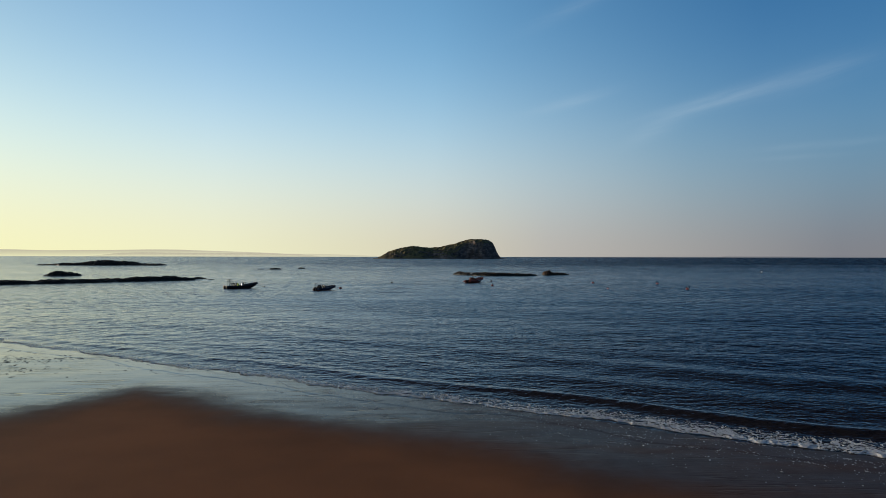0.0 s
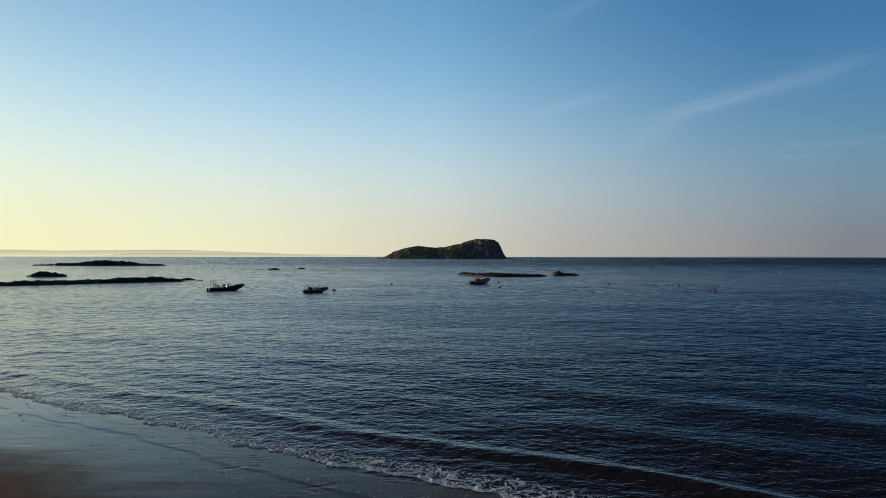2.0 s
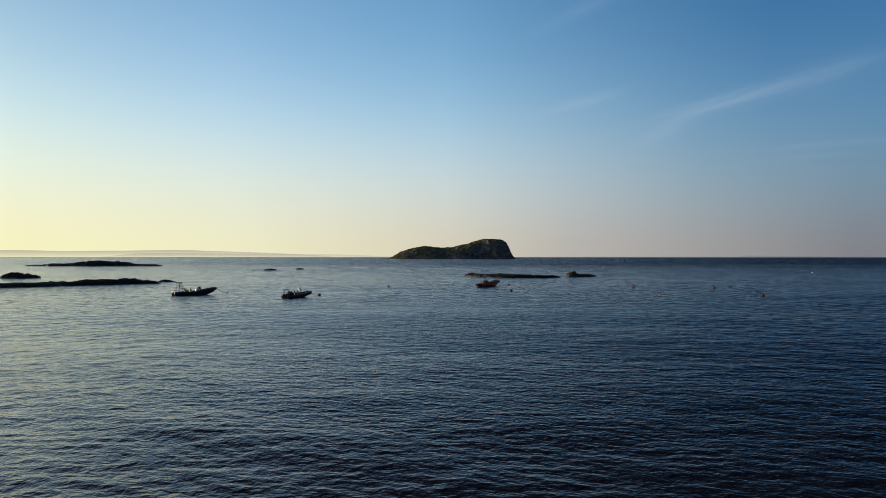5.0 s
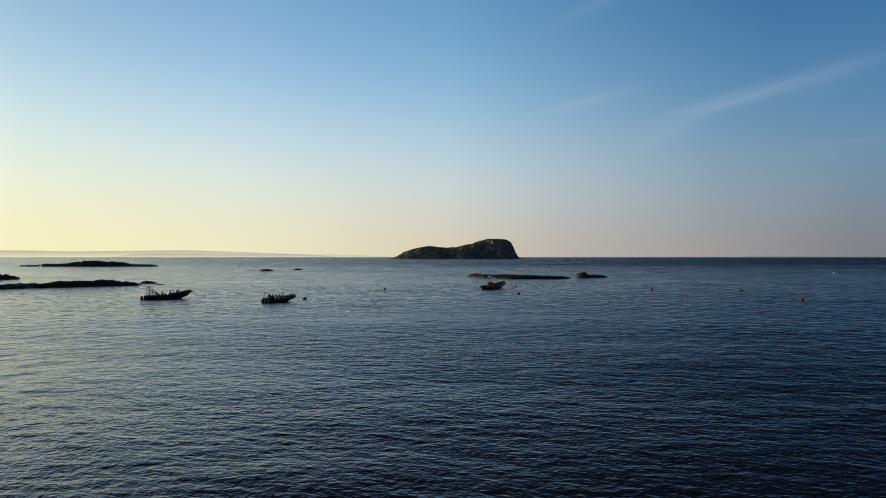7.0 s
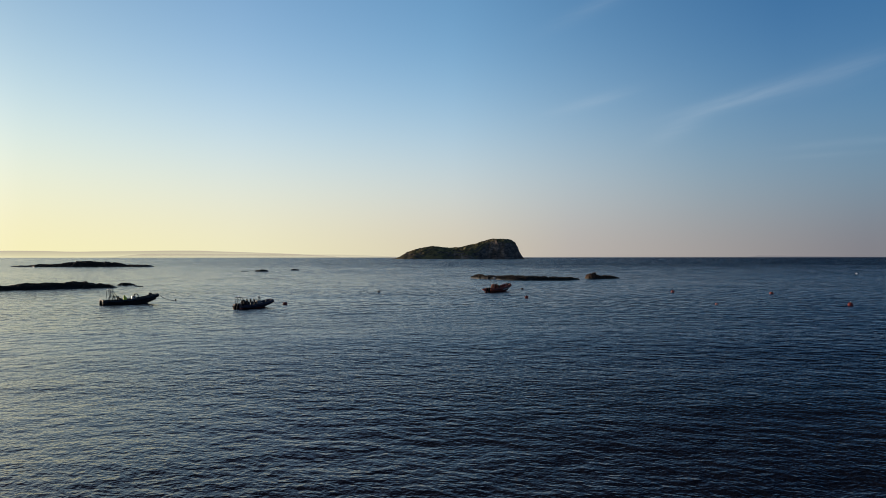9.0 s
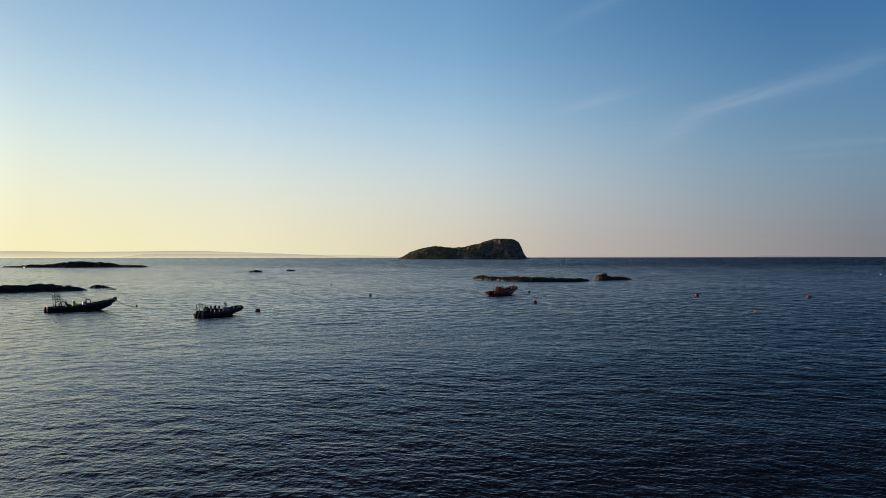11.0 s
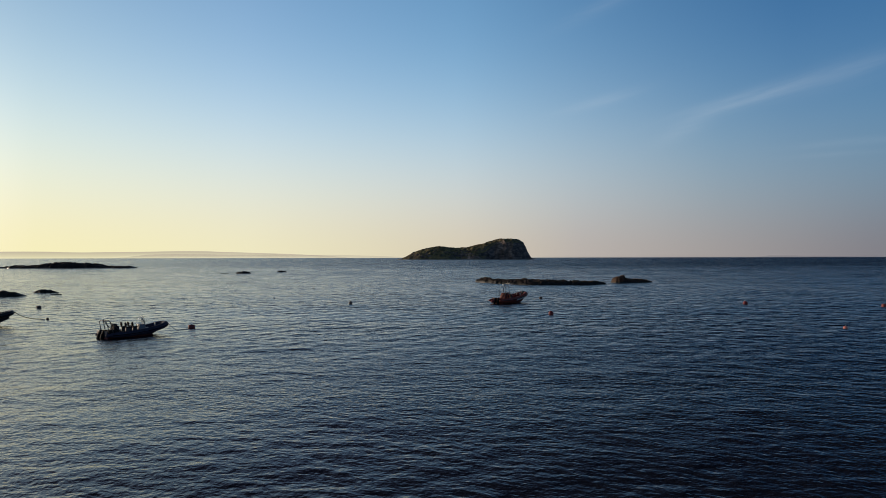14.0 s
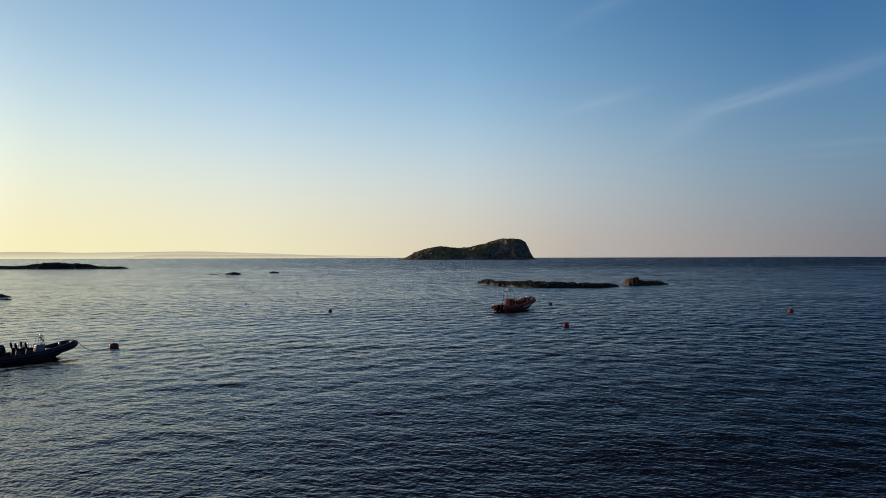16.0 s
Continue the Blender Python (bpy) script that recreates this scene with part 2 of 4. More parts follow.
def sand_material():
    m = Mat("beach_sand", 0.8, 0.0, (0.2, 0.12, 0.08))
    co = m.coords((1, 1, 1), True)
    streaks = m.noise(m.coords((0.22, 1.3, 1), True, radians(30)), 0.55, 4, 0.6, 0.4)
    wet = m.math("MULTIPLY", m.attr("wet"), m.grey(streaks, 0.30, 0.55, 0.86, 1.0))
    big, mid, fine = m.noise(co, 0.12, 3), m.noise(co, 0.9, 4), m.noise(co, 40, 4)
    dry = m.mix(m.grey(fine, 0.3, 0.7), m.ramp(big, [(0.35, (0.215, 0.094, 0.048)), (0.65, (0.37, 0.154, 0.070))]), (0.225, 0.096, 0.049))
    damp = m.ramp(mid, [(0.3, (0.027, 0.024, 0.026)), (0.7, (0.040, 0.033, 0.033))])
    m.color(m.mix(m.grey(wet, 0.0, 0.82), dry, damp))
    m.link(m.grey(wet, 0.74, 1.0, 0.04, 0.21), m.b.inputs["Specular IOR Level"])
    m.rough(m.grey(m.math("ADD", wet, m.math("MULTIPLY", m.math("SUBTRACT", mid, 0.5), 0.25)), 0.15, 0.95, 0.85, 0.07))
    ripple = m.noise(m.coords((0.4, 1.6, 1), True, radians(32)), 2.2, 3)
    h = m.math("ADD", m.math("MULTIPLY", ripple, 0.6), m.math("MULTIPLY", fine, m.math("SUBTRACT", 1.05, wet)))
    # thin rills where the water drained away, and the lip of the last swash
    for turn, scale in ((8, 0.5), (-24, 0.8), (38, 0.7)):
        strand = m.math("ABSOLUTE", m.math("SUBTRACT", m.noise(m.coords((0.14, 1.0, 1), True, radians(turn)), scale, 1, 0.4, 0.6), 0.5))
        sparse = m.grey(m.noise(m.coords((1, 1, 1), True), 0.16 + 0.05 * scale, 2), 0.50, 0.62)
        h = m.math("SUBTRACT", h, m.math("MULTIPLY", m.math("MULTIPLY", m.grey(strand, 0.0, 0.012, 1.0, 0.0), sparse), m.math("MULTIPLY", wet, 1.6)))
    lip = m.math("ADD", m.attr("inland"), m.math("MULTIPLY", m.math("SUBTRACT", m.noise(co, 0.16, 2), 0.5), 3.4))
    film = m.grey(lip, 2.2, 2.5, 1.0, 0.0)
    h = m.math("ADD", h, m.math("MULTIPLY", film, 1.9))
    m.bump(h, 0.35, 0.03)
    return m.m


def rock_material(name, dark, light, weed, tide):
    """Sea rock: bare stone above, wet weed below the tide mark."""
    m = Mat(name, 0.75)
    co = m.coords((1, 1, 1), True)
    big, mid, fine = m.noise(co, 0.35, 4), m.noise(co, 2.2, 5), m.noise(co, 12, 4)
    stone = m.mix(m.grey(fine, 0.35, 0.7, 0, 0.5), m.ramp(mid, [(0.3, dark), (0.7, light)]), tuple(c * 0.5 for c in dark))
    sep = m.node("ShaderNodeSeparateXYZ")
    m.link(m.node("ShaderNodeNewGeometry").outputs["Position"], sep.inputs[0])
    level = m.math("ADD", sep.outputs[2], m.math("MULTIPLY", m.math("SUBTRACT", big, 0.5), tide))
    m.color(m.mix(m.grey(level, tide * 0.6, tide * 1.1), weed, stone))
    m.rough(m.grey(level, tide * 0.3, tide, 0.45, 0.85))
    m.bump(m.math("ADD", mid, m.math("MULTIPLY", fine, 0.4)), 0.8, 0.25)
    return m.m


def island_material():
    m = Mat("island_turf_and_crag", 0.9)
    co = m.coords((1, 1, 1), True)
    big, mid, fine = m.noise(co, 0.02, 4), m.noise(co, 0.09, 5), m.noise(co, 0.5, 4)
    turf = m.mix(m.grey(mid, 0.35, 0.65), m.ramp(big, [(0.3, (0.20, 0.16, 0.065)), (0.7, (0.38, 0.30, 0.12))]), (0.10, 0.082, 0.038))
    ledges = m.noise(m.coords((0.25, 0.25, 1.0), True), 0.22, 4, 0.6, 0.6)
    crag = m.ramp(m.math("ADD", m.math("MULTIPLY", mid, 0.5), m.math("MULTIPLY", ledges, 0.5)), [(0.36, (0.045, 0.036, 0.032)), (0.5, (0.14, 0.105, 0.09)), (0.64, (0.34, 0.26, 0.22))])
    sep = m.node("ShaderNodeSeparateXYZ")
    m.link(m.node("ShaderNodeNewGeometry").outputs["Normal"], sep.inputs[0])
    steep = m.math("ADD", sep.outputs[2], m.math("MULTIPLY", m.math("SUBTRACT", fine, 0.5), 0.35))
    m.color(m.mix(m.grey(steep, 0.55, 0.78), crag, turf))
    m.bump(m.math("ADD", mid, m.math("MULTIPLY", fine, 0.4)), 0.8, 4.0)
    return m.m


def painted_haze_material(one, two, thickness):
    """A far coast, its haze painted as glowing colour: mostly the sky behind it."""
    m = Mat("far_coast_painted_haze")
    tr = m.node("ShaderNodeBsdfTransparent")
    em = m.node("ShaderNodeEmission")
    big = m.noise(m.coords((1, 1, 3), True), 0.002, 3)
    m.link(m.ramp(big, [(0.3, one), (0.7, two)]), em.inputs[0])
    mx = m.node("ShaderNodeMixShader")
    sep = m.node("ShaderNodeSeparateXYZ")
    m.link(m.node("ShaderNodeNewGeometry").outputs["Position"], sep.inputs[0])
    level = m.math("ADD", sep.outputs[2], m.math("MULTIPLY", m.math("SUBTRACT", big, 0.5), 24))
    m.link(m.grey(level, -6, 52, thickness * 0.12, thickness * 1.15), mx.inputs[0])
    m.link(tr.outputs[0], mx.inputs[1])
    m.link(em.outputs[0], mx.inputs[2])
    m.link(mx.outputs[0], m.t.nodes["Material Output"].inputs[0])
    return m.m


SEA, SAND, ISLAND = sea_material(), sand_material(), island_material()
HAZE = painted_haze_material((0.38, 0.34, 0.29), (0.44, 0.40, 0.32), 0.45)
HAZE_FAINT = painted_haze_material((0.15, 0.16, 0.20), (0.18, 0.18, 0.21), 0.4)
ROCK = rock_material("reef_rock", (0.026, 0.018, 0.013), (0.078, 0.046, 0.029), (0.010, 0.010, 0.007), 0.8)
ROCK_RED = rock_material("reddish_reef_rock", (0.05, 0.028, 0.018), (0.15, 0.075, 0.04), (0.022, 0.017, 0.010), 0.4)


def foam_material():
    """Wet bubbles: white, glossy, and letting half of the low sun through."""
    m = Mat("sea_foam", 0.35, 0.0, (0.9, 0.86, 0.82))
    grain = m.noise(m.coords((1, 1, 1), True), 30, 3)
    shade = m.ramp(grain, [(0.3, (0.84, 0.82, 0.81)), (0.7, (0.95, 0.94, 0.92))])
    m.color(shade)
    m.bump(grain, 0.4, 0.01)
    through_light = m.node("ShaderNodeBsdfTranslucent")
    m.link(shade, through_light.inputs[0])
    mx = m.node("ShaderNodeMixShader", Fac=0.22)
    m.link(m.b.outputs[0], mx.inputs[1])
    m.link(through_light.outputs[0], mx.inputs[2])
    m.link(mx.outputs[0], m.t.nodes["Material Output"].inputs[0])
    return m.m


def painted_hull(name, topside, bottom, line):
    """Gelcoat above the waterline, red antifouling paint below it."""
    m = Mat(name, 0.5)
    m.b.inputs["Specular IOR Level"].default_value = 0.35
    co = m.coords()
    big, fine = m.noise(co, 3.0, 3), m.noise(co, 34, 5)
    sep = m.node("ShaderNodeSeparateXYZ")
    m.link(co, sep.inputs[0])
    level = m.math("ADD", sep.outputs[2], m.math("MULTIPLY", m.math("SUBTRACT", big, 0.5), 0.06))
    base = m.mix(m.grey(level, line, line + 0.02), bottom, topside)
    m.color(m.mix(m.grey(fine, 0.3, 0.7, 0.0, 0.35), base, tuple(c * 0.6 for c in topside)))
    m.bump(fine, 0.5, 0.004)
    return m.m


FOAM = foam_material()
WEED = worn("wet_seaweed", (0.022, 0.018, 0.010), 0.35, 0, 14, 0.4)
FRAME = worn("dark_frame_paint", (0.05, 0.05, 0.052), 0.45, 0, 9, 0.25)
NAVY = worn("navy_hypalon", (0.042, 0.036, 0.058), 0.6, 0, 3, 0.3, gloss=0.35)
NAVY_HULL = painted_hull("navy_hull", (0.042, 0.036, 0.058), (0.20, 0.035, 0.026), 0.10)
BLACK = worn("black_hypalon", (0.02, 0.02, 0.024), 0.5, 0, 3, 0.3)
RED = worn("faded_red_hypalon", (0.27, 0.042, 0.024), 0.55, 0, 3, 0.25)
ORANGE = worn("red_gelcoat", (0.15, 0.028, 0.018), 0.6, 0, 4, 0.2, gloss=0.3)
HULL_GREY = worn("grey_gelcoat", (0.16, 0.17, 0.19), 0.35, 0, 3, 0.2)
DECK_GREY = worn("grey_deck", (0.22, 0.22, 0.22), 0.7, 0, 8, 0.2)
WHITE = worn("white_gelcoat", (0.72, 0.72, 0.70), 0.35, 0, 6, 0.1)
ENGINE = worn("black_engine_cowl", (0.009, 0.009, 0.011), 0.8, 0, 5, 0.2, gloss=0.1)
STEEL = worn("stainless_tube", (0.55, 0.56, 0.57), 0.3, 1.0, 20, 0.12)
VINYL = worn("black_seat_vinyl", (0.016, 0.016, 0.018), 0.8, 0, 9, 0.3, gloss=0.2)
YELLOW = worn("fluorescent_yellow", (0.62, 0.72, 0.06), 0.6, 0, 8, 0.15)
ROPE = worn("dark_rope", (0.06, 0.055, 0.045), 0.9, 0, 60, 0.3)
BUOY_RED = worn("weathered_red_buoy", (0.25, 0.026, 0.026), 0.5, 0, 7, 0.25)
BUOY_DARK = worn("dark_buoy", (0.05, 0.03, 0.028), 0.6, 0, 7, 0.3)
RING_ORANGE = worn("orange_lifebuoy", (0.55, 0.12, 0.045), 0.55, 0, 7, 0.15)
BUOY_PINK = worn("faded_pink_float", (0.62, 0.20, 0.17), 0.5, 0, 7, 0.15)
BUOY_WHITE = worn("white_buoy", (0.75, 0.74, 0.72), 0.45, 0, 7, 0.1)
GLASS = Mat("perspex", 0.08, 0.0, (0.6, 0.65, 0.68))
GLASS.b.inputs["Transmission Weight"].default_value = 0.7
GLASS = GLASS.m


# ---------------------------------------------------------------- helpers
def link_mesh(name, bm, mat, smooth=True):
    me = bpy.data.meshes.new(name)
    bm.to_mesh(me)
    bm.free()
    me.materials.append(mat)
    if smooth:
        me.shade_smooth()
    return new(name, me)


def part(name, bm, mat, parent, label="", smooth=True):
    ob = link_mesh(name, bm, mat, smooth)
    ob.parent = parent
    if label:
        tagged(ob, label)
    return ob


def thing(name, label, category, group="", at=None):
    ob = new(name)
    ob.empty_display_size = 0.3
    if at is not None:
        ob.matrix_basis = at
    return tagged(ob, label, category, group)


def grid_mesh(name, xs, ys, zs, mat, attrs=None, smooth=True):
    """A sheet from three equal 2D arrays."""
    rows, cols = xs.shape
    co = np.stack([xs, ys, zs], -1).reshape(-1, 3)
    i = np.arange(rows * cols).reshape(rows, cols)
    quads = np.stack([i[:-1, :-1], i[:-1, 1:], i[1:, 1:], i[1:, :-1]], -1).reshape(-1, 4)
    me = bpy.data.meshes.new(name)
    me.vertices.add(len(co))
    me.vertices.foreach_set("co", co.astype(np.float32).ravel())
    me.loops.add(quads.size)
    me.loops.foreach_set("vertex_index", quads.astype(np.int32).ravel())
    me.polygons.add(len(quads))
    me.polygons.foreach_set("loop_start", np.arange(0, quads.size, 4, dtype=np.int32))
    me.update(calc_edges=True)
    for key, values in (attrs or {}).items():
        me.attributes.new(key, "FLOAT", "POINT").data.foreach_set("value", values.astype(np.float32).ravel())
    me.materials.append(mat)
    if smooth:
        me.shade_smooth()
    me.validate()
    return new(name, me)


def lattice(x, y, seed):
    """Value noise on a lattice, smooth, in -1..1."""
    def rnd(i, j):
        n = (i * 374761393 + j * 668265263 + seed * 974634777) & 0x7FFFFFFF
        n = ((n ^ (n >> 13)) * 1274126177) & 0x7FFFFFFF
        return ((n ^ (n >> 16)) & 0xFFFF) / 32767.5 - 1
    i, j = np.floor(x).astype(np.int64), np.floor(y).astype(np.int64)
    u, v = x - i, y - j
    u, v = u * u * (3 - 2 * u), v * v * (3 - 2 * v)
    a = rnd(i, j) * (1 - u) + rnd(i + 1, j) * u
    b = rnd(i, j + 1) * (1 - u) + rnd(i + 1, j + 1) * u
    return a * (1 - v) + b * v


def fbm(x, y, seed, octaves=4, gain=0.5):
    s, amp = np.zeros_like(x, dtype=float), 1.0
    for k in range(octaves):
        s += amp * lattice(x * 2 ** k + 13.7 * k, y * 2 ** k - 7.3 * k, seed + k)
        amp *= gain
    return s


def ridged(x, y, seed, octaves=4):
    s, amp = np.zeros_like(x, dtype=float), 1.0
    for k in range(octaves):
        s += amp * (1 - 2 * np.abs(lattice(x * 2 ** k + 5.1 * k, y * 2 ** k + 9.7 * k, seed + k)))
        amp *= 0.5
    return s


# ---------------------------------------------------------------- beach, sea
SHORE = (4.3, 37.7)
ALONG, OUT = (0.848, -0.530), (0.530, 0.848)


def shore_coords(x, y):
    """Metres along the shore and metres out to sea from its line."""
    dx, dy = x - SHORE[0], y - SHORE[1]
    a = dx * ALONG[0] + dy * ALONG[1]
    s = dx * OUT[0] + dy * OUT[1]
    bend = 0.1 * np.exp(-((a + 30) / 16) ** 2) + 0.35 * np.sin(a * 0.32 + 1.0) + 0.02 * np.maximum(a, 0)
    return a, s - bend + 0.6


def ground_height(x, y):
    a, s = shore_coords(x, y)
    land = np.maximum(-s, 0)
    z = np.where(s > 0, -0.045 * np.minimum(s, 60) - 0.01 * np.clip(s - 60, 0, 300), 0.016 * land + 0.012 * np.clip(land - 18, 0, 200))
    return z + 0.02 * fbm(x * 0.22, y * 0.22, 5) * np.clip(land / 4, 0, 1)


def build_ground():
    ys = np.concatenate([np.linspace(-4800, -120, 14), np.linspace(-100, 5, 30), np.linspace(7, 110, 180), np.linspace(116, 300, 20), np.linspace(420, 4700, 10)])
    xs = np.concatenate([np.linspace(-4800, -160, 14), np.linspace(-130, -62, 18), np.linspace(-60, 45, 190), np.linspace(50, 130, 12), np.linspace(200, 4800, 14)])
    X, Y = np.meshgrid(xs, ys)
    a, s = shore_coords(X, Y)
    # the tide has left a broad wet margin round a drier rise
    n = 1.4 * fbm(X * 0.16, Y * 0.16, 21, 4) + 0.5 * fbm(X * 0.9, Y * 0.9, 25, 3)
    back = np.clip(31 - Y, 0, 60)
    west = (X + 21.5 - 0.45 * (Y - 36)) * 0.8 + 0.09 * back ** 1.8
    rise = np.minimum(-s - 8.5 + 1.5 * np.exp(-((a + 30) / 16) ** 2) - 0.02 * np.abs(a + 4), west) + n * 0.5
    wet = 1 - np.clip((rise + 3.0) / 7.6, 0, 1)
    # wetness is full in the west and falls off eastwards along the shore
    wet = wet * wet * (3 - 2 * wet) * np.interp(a + n, [-28, -15, -5, 5, 12], [1.0, 0.89, 0.80, 0.73, 0.68]) + np.where(s > 0, 0.2, 0)
    ob = grid_mesh("ground", X, Y, ground_height(X, Y), SAND, {"wet": wet, "inland": -s})
    tagged(ob, "brown sandy beach with a wet shining tide margin", "beach", kind="structure")


def swell(x, y):
    """The long waves running in, steepening as they near the shore."""
    a, s = shore_coords(x, y)
    deep = np.clip(s / 18, 0, 1)
    z = 0.04 * fbm(x * 0.10 + y * 0.03, y * 0.24 - x * 0.05, 31, 3) * (0.35 + 0.65 * deep)
    wob = 0.7 * fbm(a * 0.06, s * 0.05, 51, 2)
    side = np.clip((a + 14) / 14, 0.5, 1)
    for at, wide, high in ((3.6, 0.8, 0.20), (10.2, 2.2, 0.10), (18.6, 2.3, 0.19), (27.0, 3.4, 0.09), (39.0, 4.0, 0.06)):
        z += high * side * np.exp(-((s - at - wob * (1 + at * 0.05)) / wide) ** 2)
    return z


def wavelets(x, y, dx, dy):
    """A wind sea of many short wave trains with pointed crests: its shift in x, y and z,
    and how much is left out where the sheet is too coarse for the shorter trains."""
    rng = np.random.default_rng(12)
    sx, sy, sz, lost, full = (np.zeros_like(x) for _ in range(5))
    trains = 84
    for k in range(trains):
        length = 0.5 * 9.0 ** ((k + rng.random()) / trains)
        heading = CREST + math.pi * 1.5 + rng.normal(0, 0.75)
        number = 2 * math.pi / length
        kx, ky = number * math.cos(heading), number * math.sin(heading)
        high = WAVE_SLOPE * math.sqrt(2 / trains) / number * np.interp(length, [0.5, 0.9, 1.6, 2.5, 4.5], [1.4, 1.4, 0.85, 0.65, 0.45])
        kept = np.clip(2 - np.maximum(abs(kx) * dx, abs(ky) * dy) / 1.0, 0, 1)
        amount = high * kept
        if length > 0.75:
            lost += (high * number) ** 2 * (1 - kept)
            full += (high * number) ** 2
        phase = kx * x + ky * y + rng.uniform(0, 6.283)
        sz += amount * np.cos(phase)
        push = 0.8 * amount * np.sin(phase)
        sx -= push * math.cos(heading)
        sy -= push * math.sin(heading)
    # no crest grows out of all proportion
    top = 2.0 * sz.std()
    calm = top * np.tanh(sz / top) / np.where(np.abs(sz) < 1e-6, 1, sz)
    calm = np.where(np.abs(sz) < 1e-6, 1, calm)
    return sx * calm, sy * calm, sz * calm, np.sqrt(lost / full)


def sea_height(x, y):
    """The water's level without its wavelets."""
    return swell(x, y) * np.clip((shore_coords(x, y)[1] + 0.6) / 2.4, 0.0, 1)


def build_sea():
    ys = list(np.arange(6.0, 140.0, 0.115))
    while ys[-1] < 400:
        ys.append(ys[-1] + 0.115 + (ys[-1] - 140) * 0.005)
    while ys[-1] < 4900:
        ys.append(ys[-1] + 1.4 + (ys[-1] - 400) * 0.022)
    ys = np.concatenate([[-2900, -1700, -900, -450, -220, -110, -60], np.arange(-38, 5.5, 0.8), ys])
    side = np.sinh(np.linspace(0, 2.7, 280))
    side = side / side[-1]
    outer = np.array([0.002, 0.005, 0.01, 0.02, 0.04, 0.09, 0.2, 0.45, 1.0])
    edge = np.maximum(0.70 * ys + 24, np.minimum(19.3 + (37.7 - ys) * 1.6, 140))[:, None]
    half = np.concatenate([side[None, :] * edge, edge + outer[None, :] * (5000 - edge)], 1)
    X = np.concatenate([-half[:, :0:-1], half], 1)
    Y = np.repeat(ys[:, None], X.shape[1], 1)
    s = shore_coords(X, Y)[1]
    reach = np.clip((s + 0.6) / 2.4, 0.0, 1) * np.interp(s, [0, 6], [0.7, 1.0])
    reach *= 0.81 + 0.35 * fbm(X * 0.03, Y * 0.05, 61, 3)
    sx, sy, sz, coarse = wavelets(X, Y, np.gradient(X, axis=1), np.gradient(Y, axis=0))
    Z = (sea_height(X, Y) + sz * reach) * np.clip(1.2 - Y / 900, 0, 1)
    shallow = np.exp(-np.maximum(s, 0) / 13)
    ob = grid_mesh("water", X + sx * reach, Y + sy * reach, Z, SEA, {"shallow": shallow, "coarse": coarse})
    tagged(ob, "calm rippled dark blue sea reflecting the evening sky", "sea", kind="structure")


build_ground()
build_sea()


# ---------------------------------------------------------------- distance
def far_coast(name, x0, x1, y, high, seed, label, mat, fall=2.2):
    xs = np.linspace(x0, x1, 160)
    u = (xs - x0) / (x1 - x0)
    top = high * (0.84 + 0.10 * fbm(u * 6, u * 0, seed, 3)) * np.clip((1 - u) * fall, 0, 1) ** 0.6 * np.clip(u * 9, 0, 1) + 1.0
    depth = np.array([0.0, 60.0, 130.0, 200.0])
    shape = np.array([0.0, 0.8, 1.0, 0.0])
    X = np.repeat(xs[None, :], 4, 0)
    Y = y + np.repeat(depth[:, None], len(xs), 1)
    Z = shape[:, None] * (top[None, :] + 6) - 6
    ob = grid_mesh(name, X, Y, Z, mat)
    tagged(ob, label, "coast", kind="structure")


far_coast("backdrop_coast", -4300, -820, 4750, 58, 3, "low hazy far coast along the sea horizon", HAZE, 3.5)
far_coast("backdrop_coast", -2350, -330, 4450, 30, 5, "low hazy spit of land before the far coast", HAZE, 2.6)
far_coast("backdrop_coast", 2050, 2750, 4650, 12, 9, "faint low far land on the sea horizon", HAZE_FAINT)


def build_island():
    px = np.array([-160, -156, -134, -96, -60, -12, 35, 82, 109, 145, 162, 174, 181, 185, 191, 197, 203])
    pz = np.array([-4, 3, 20, 31, 38, 32, 37, 50, 57, 57, 54, 48, 34, 20, 9, 2, -4])
    xs, v = np.linspace(-168, 208, 260), np.linspace(-1, 1, 110)
    X, V = np.meshgrid(xs, v)
    top = np.interp(X, px, pz)
    X2 = X + 5 * fbm(X * 0.03, V * 3, 71, 3)
    u = (X - 20) / 186
    half = 85 * np.sqrt(np.clip(1 - u * u, 0.02, 1)) * (0.85 + 0.2 * fbm(X * 0.02, V * 0, 73, 3))
    steep = np.interp(X, [-160, -40, 60, 110, 200], [1.1, 1.3, 2.0, 4.5, 5.0])
    form = 1 - np.abs(V) ** np.where(V < 0, steep, 2.0)
    crag = ridged(X * 0.045, V * 5, 81, 5) * 3.6 + fbm(X * 0.15, V * 14, 91, 3) * 2.2
    edge = np.clip(form * 3, 0, 1)
    Z = np.where(top > 0, top, 0) * form + crag * edge * np.clip(1 - form * 0.75, 0.3, 1) - 3.0 * (1 - edge) - 1.5
    Y = 1950 + V * half + 4 * fbm(X * 0.06, V * 5, 77, 3) * (1 - np.abs(V))
    ob = grid_mesh("island", X2 + 0 * Y, Y, Z, ISLAND)
    tagged(ob, "dark craggy grass-topped island with a steep cliff end", "island")


build_island()


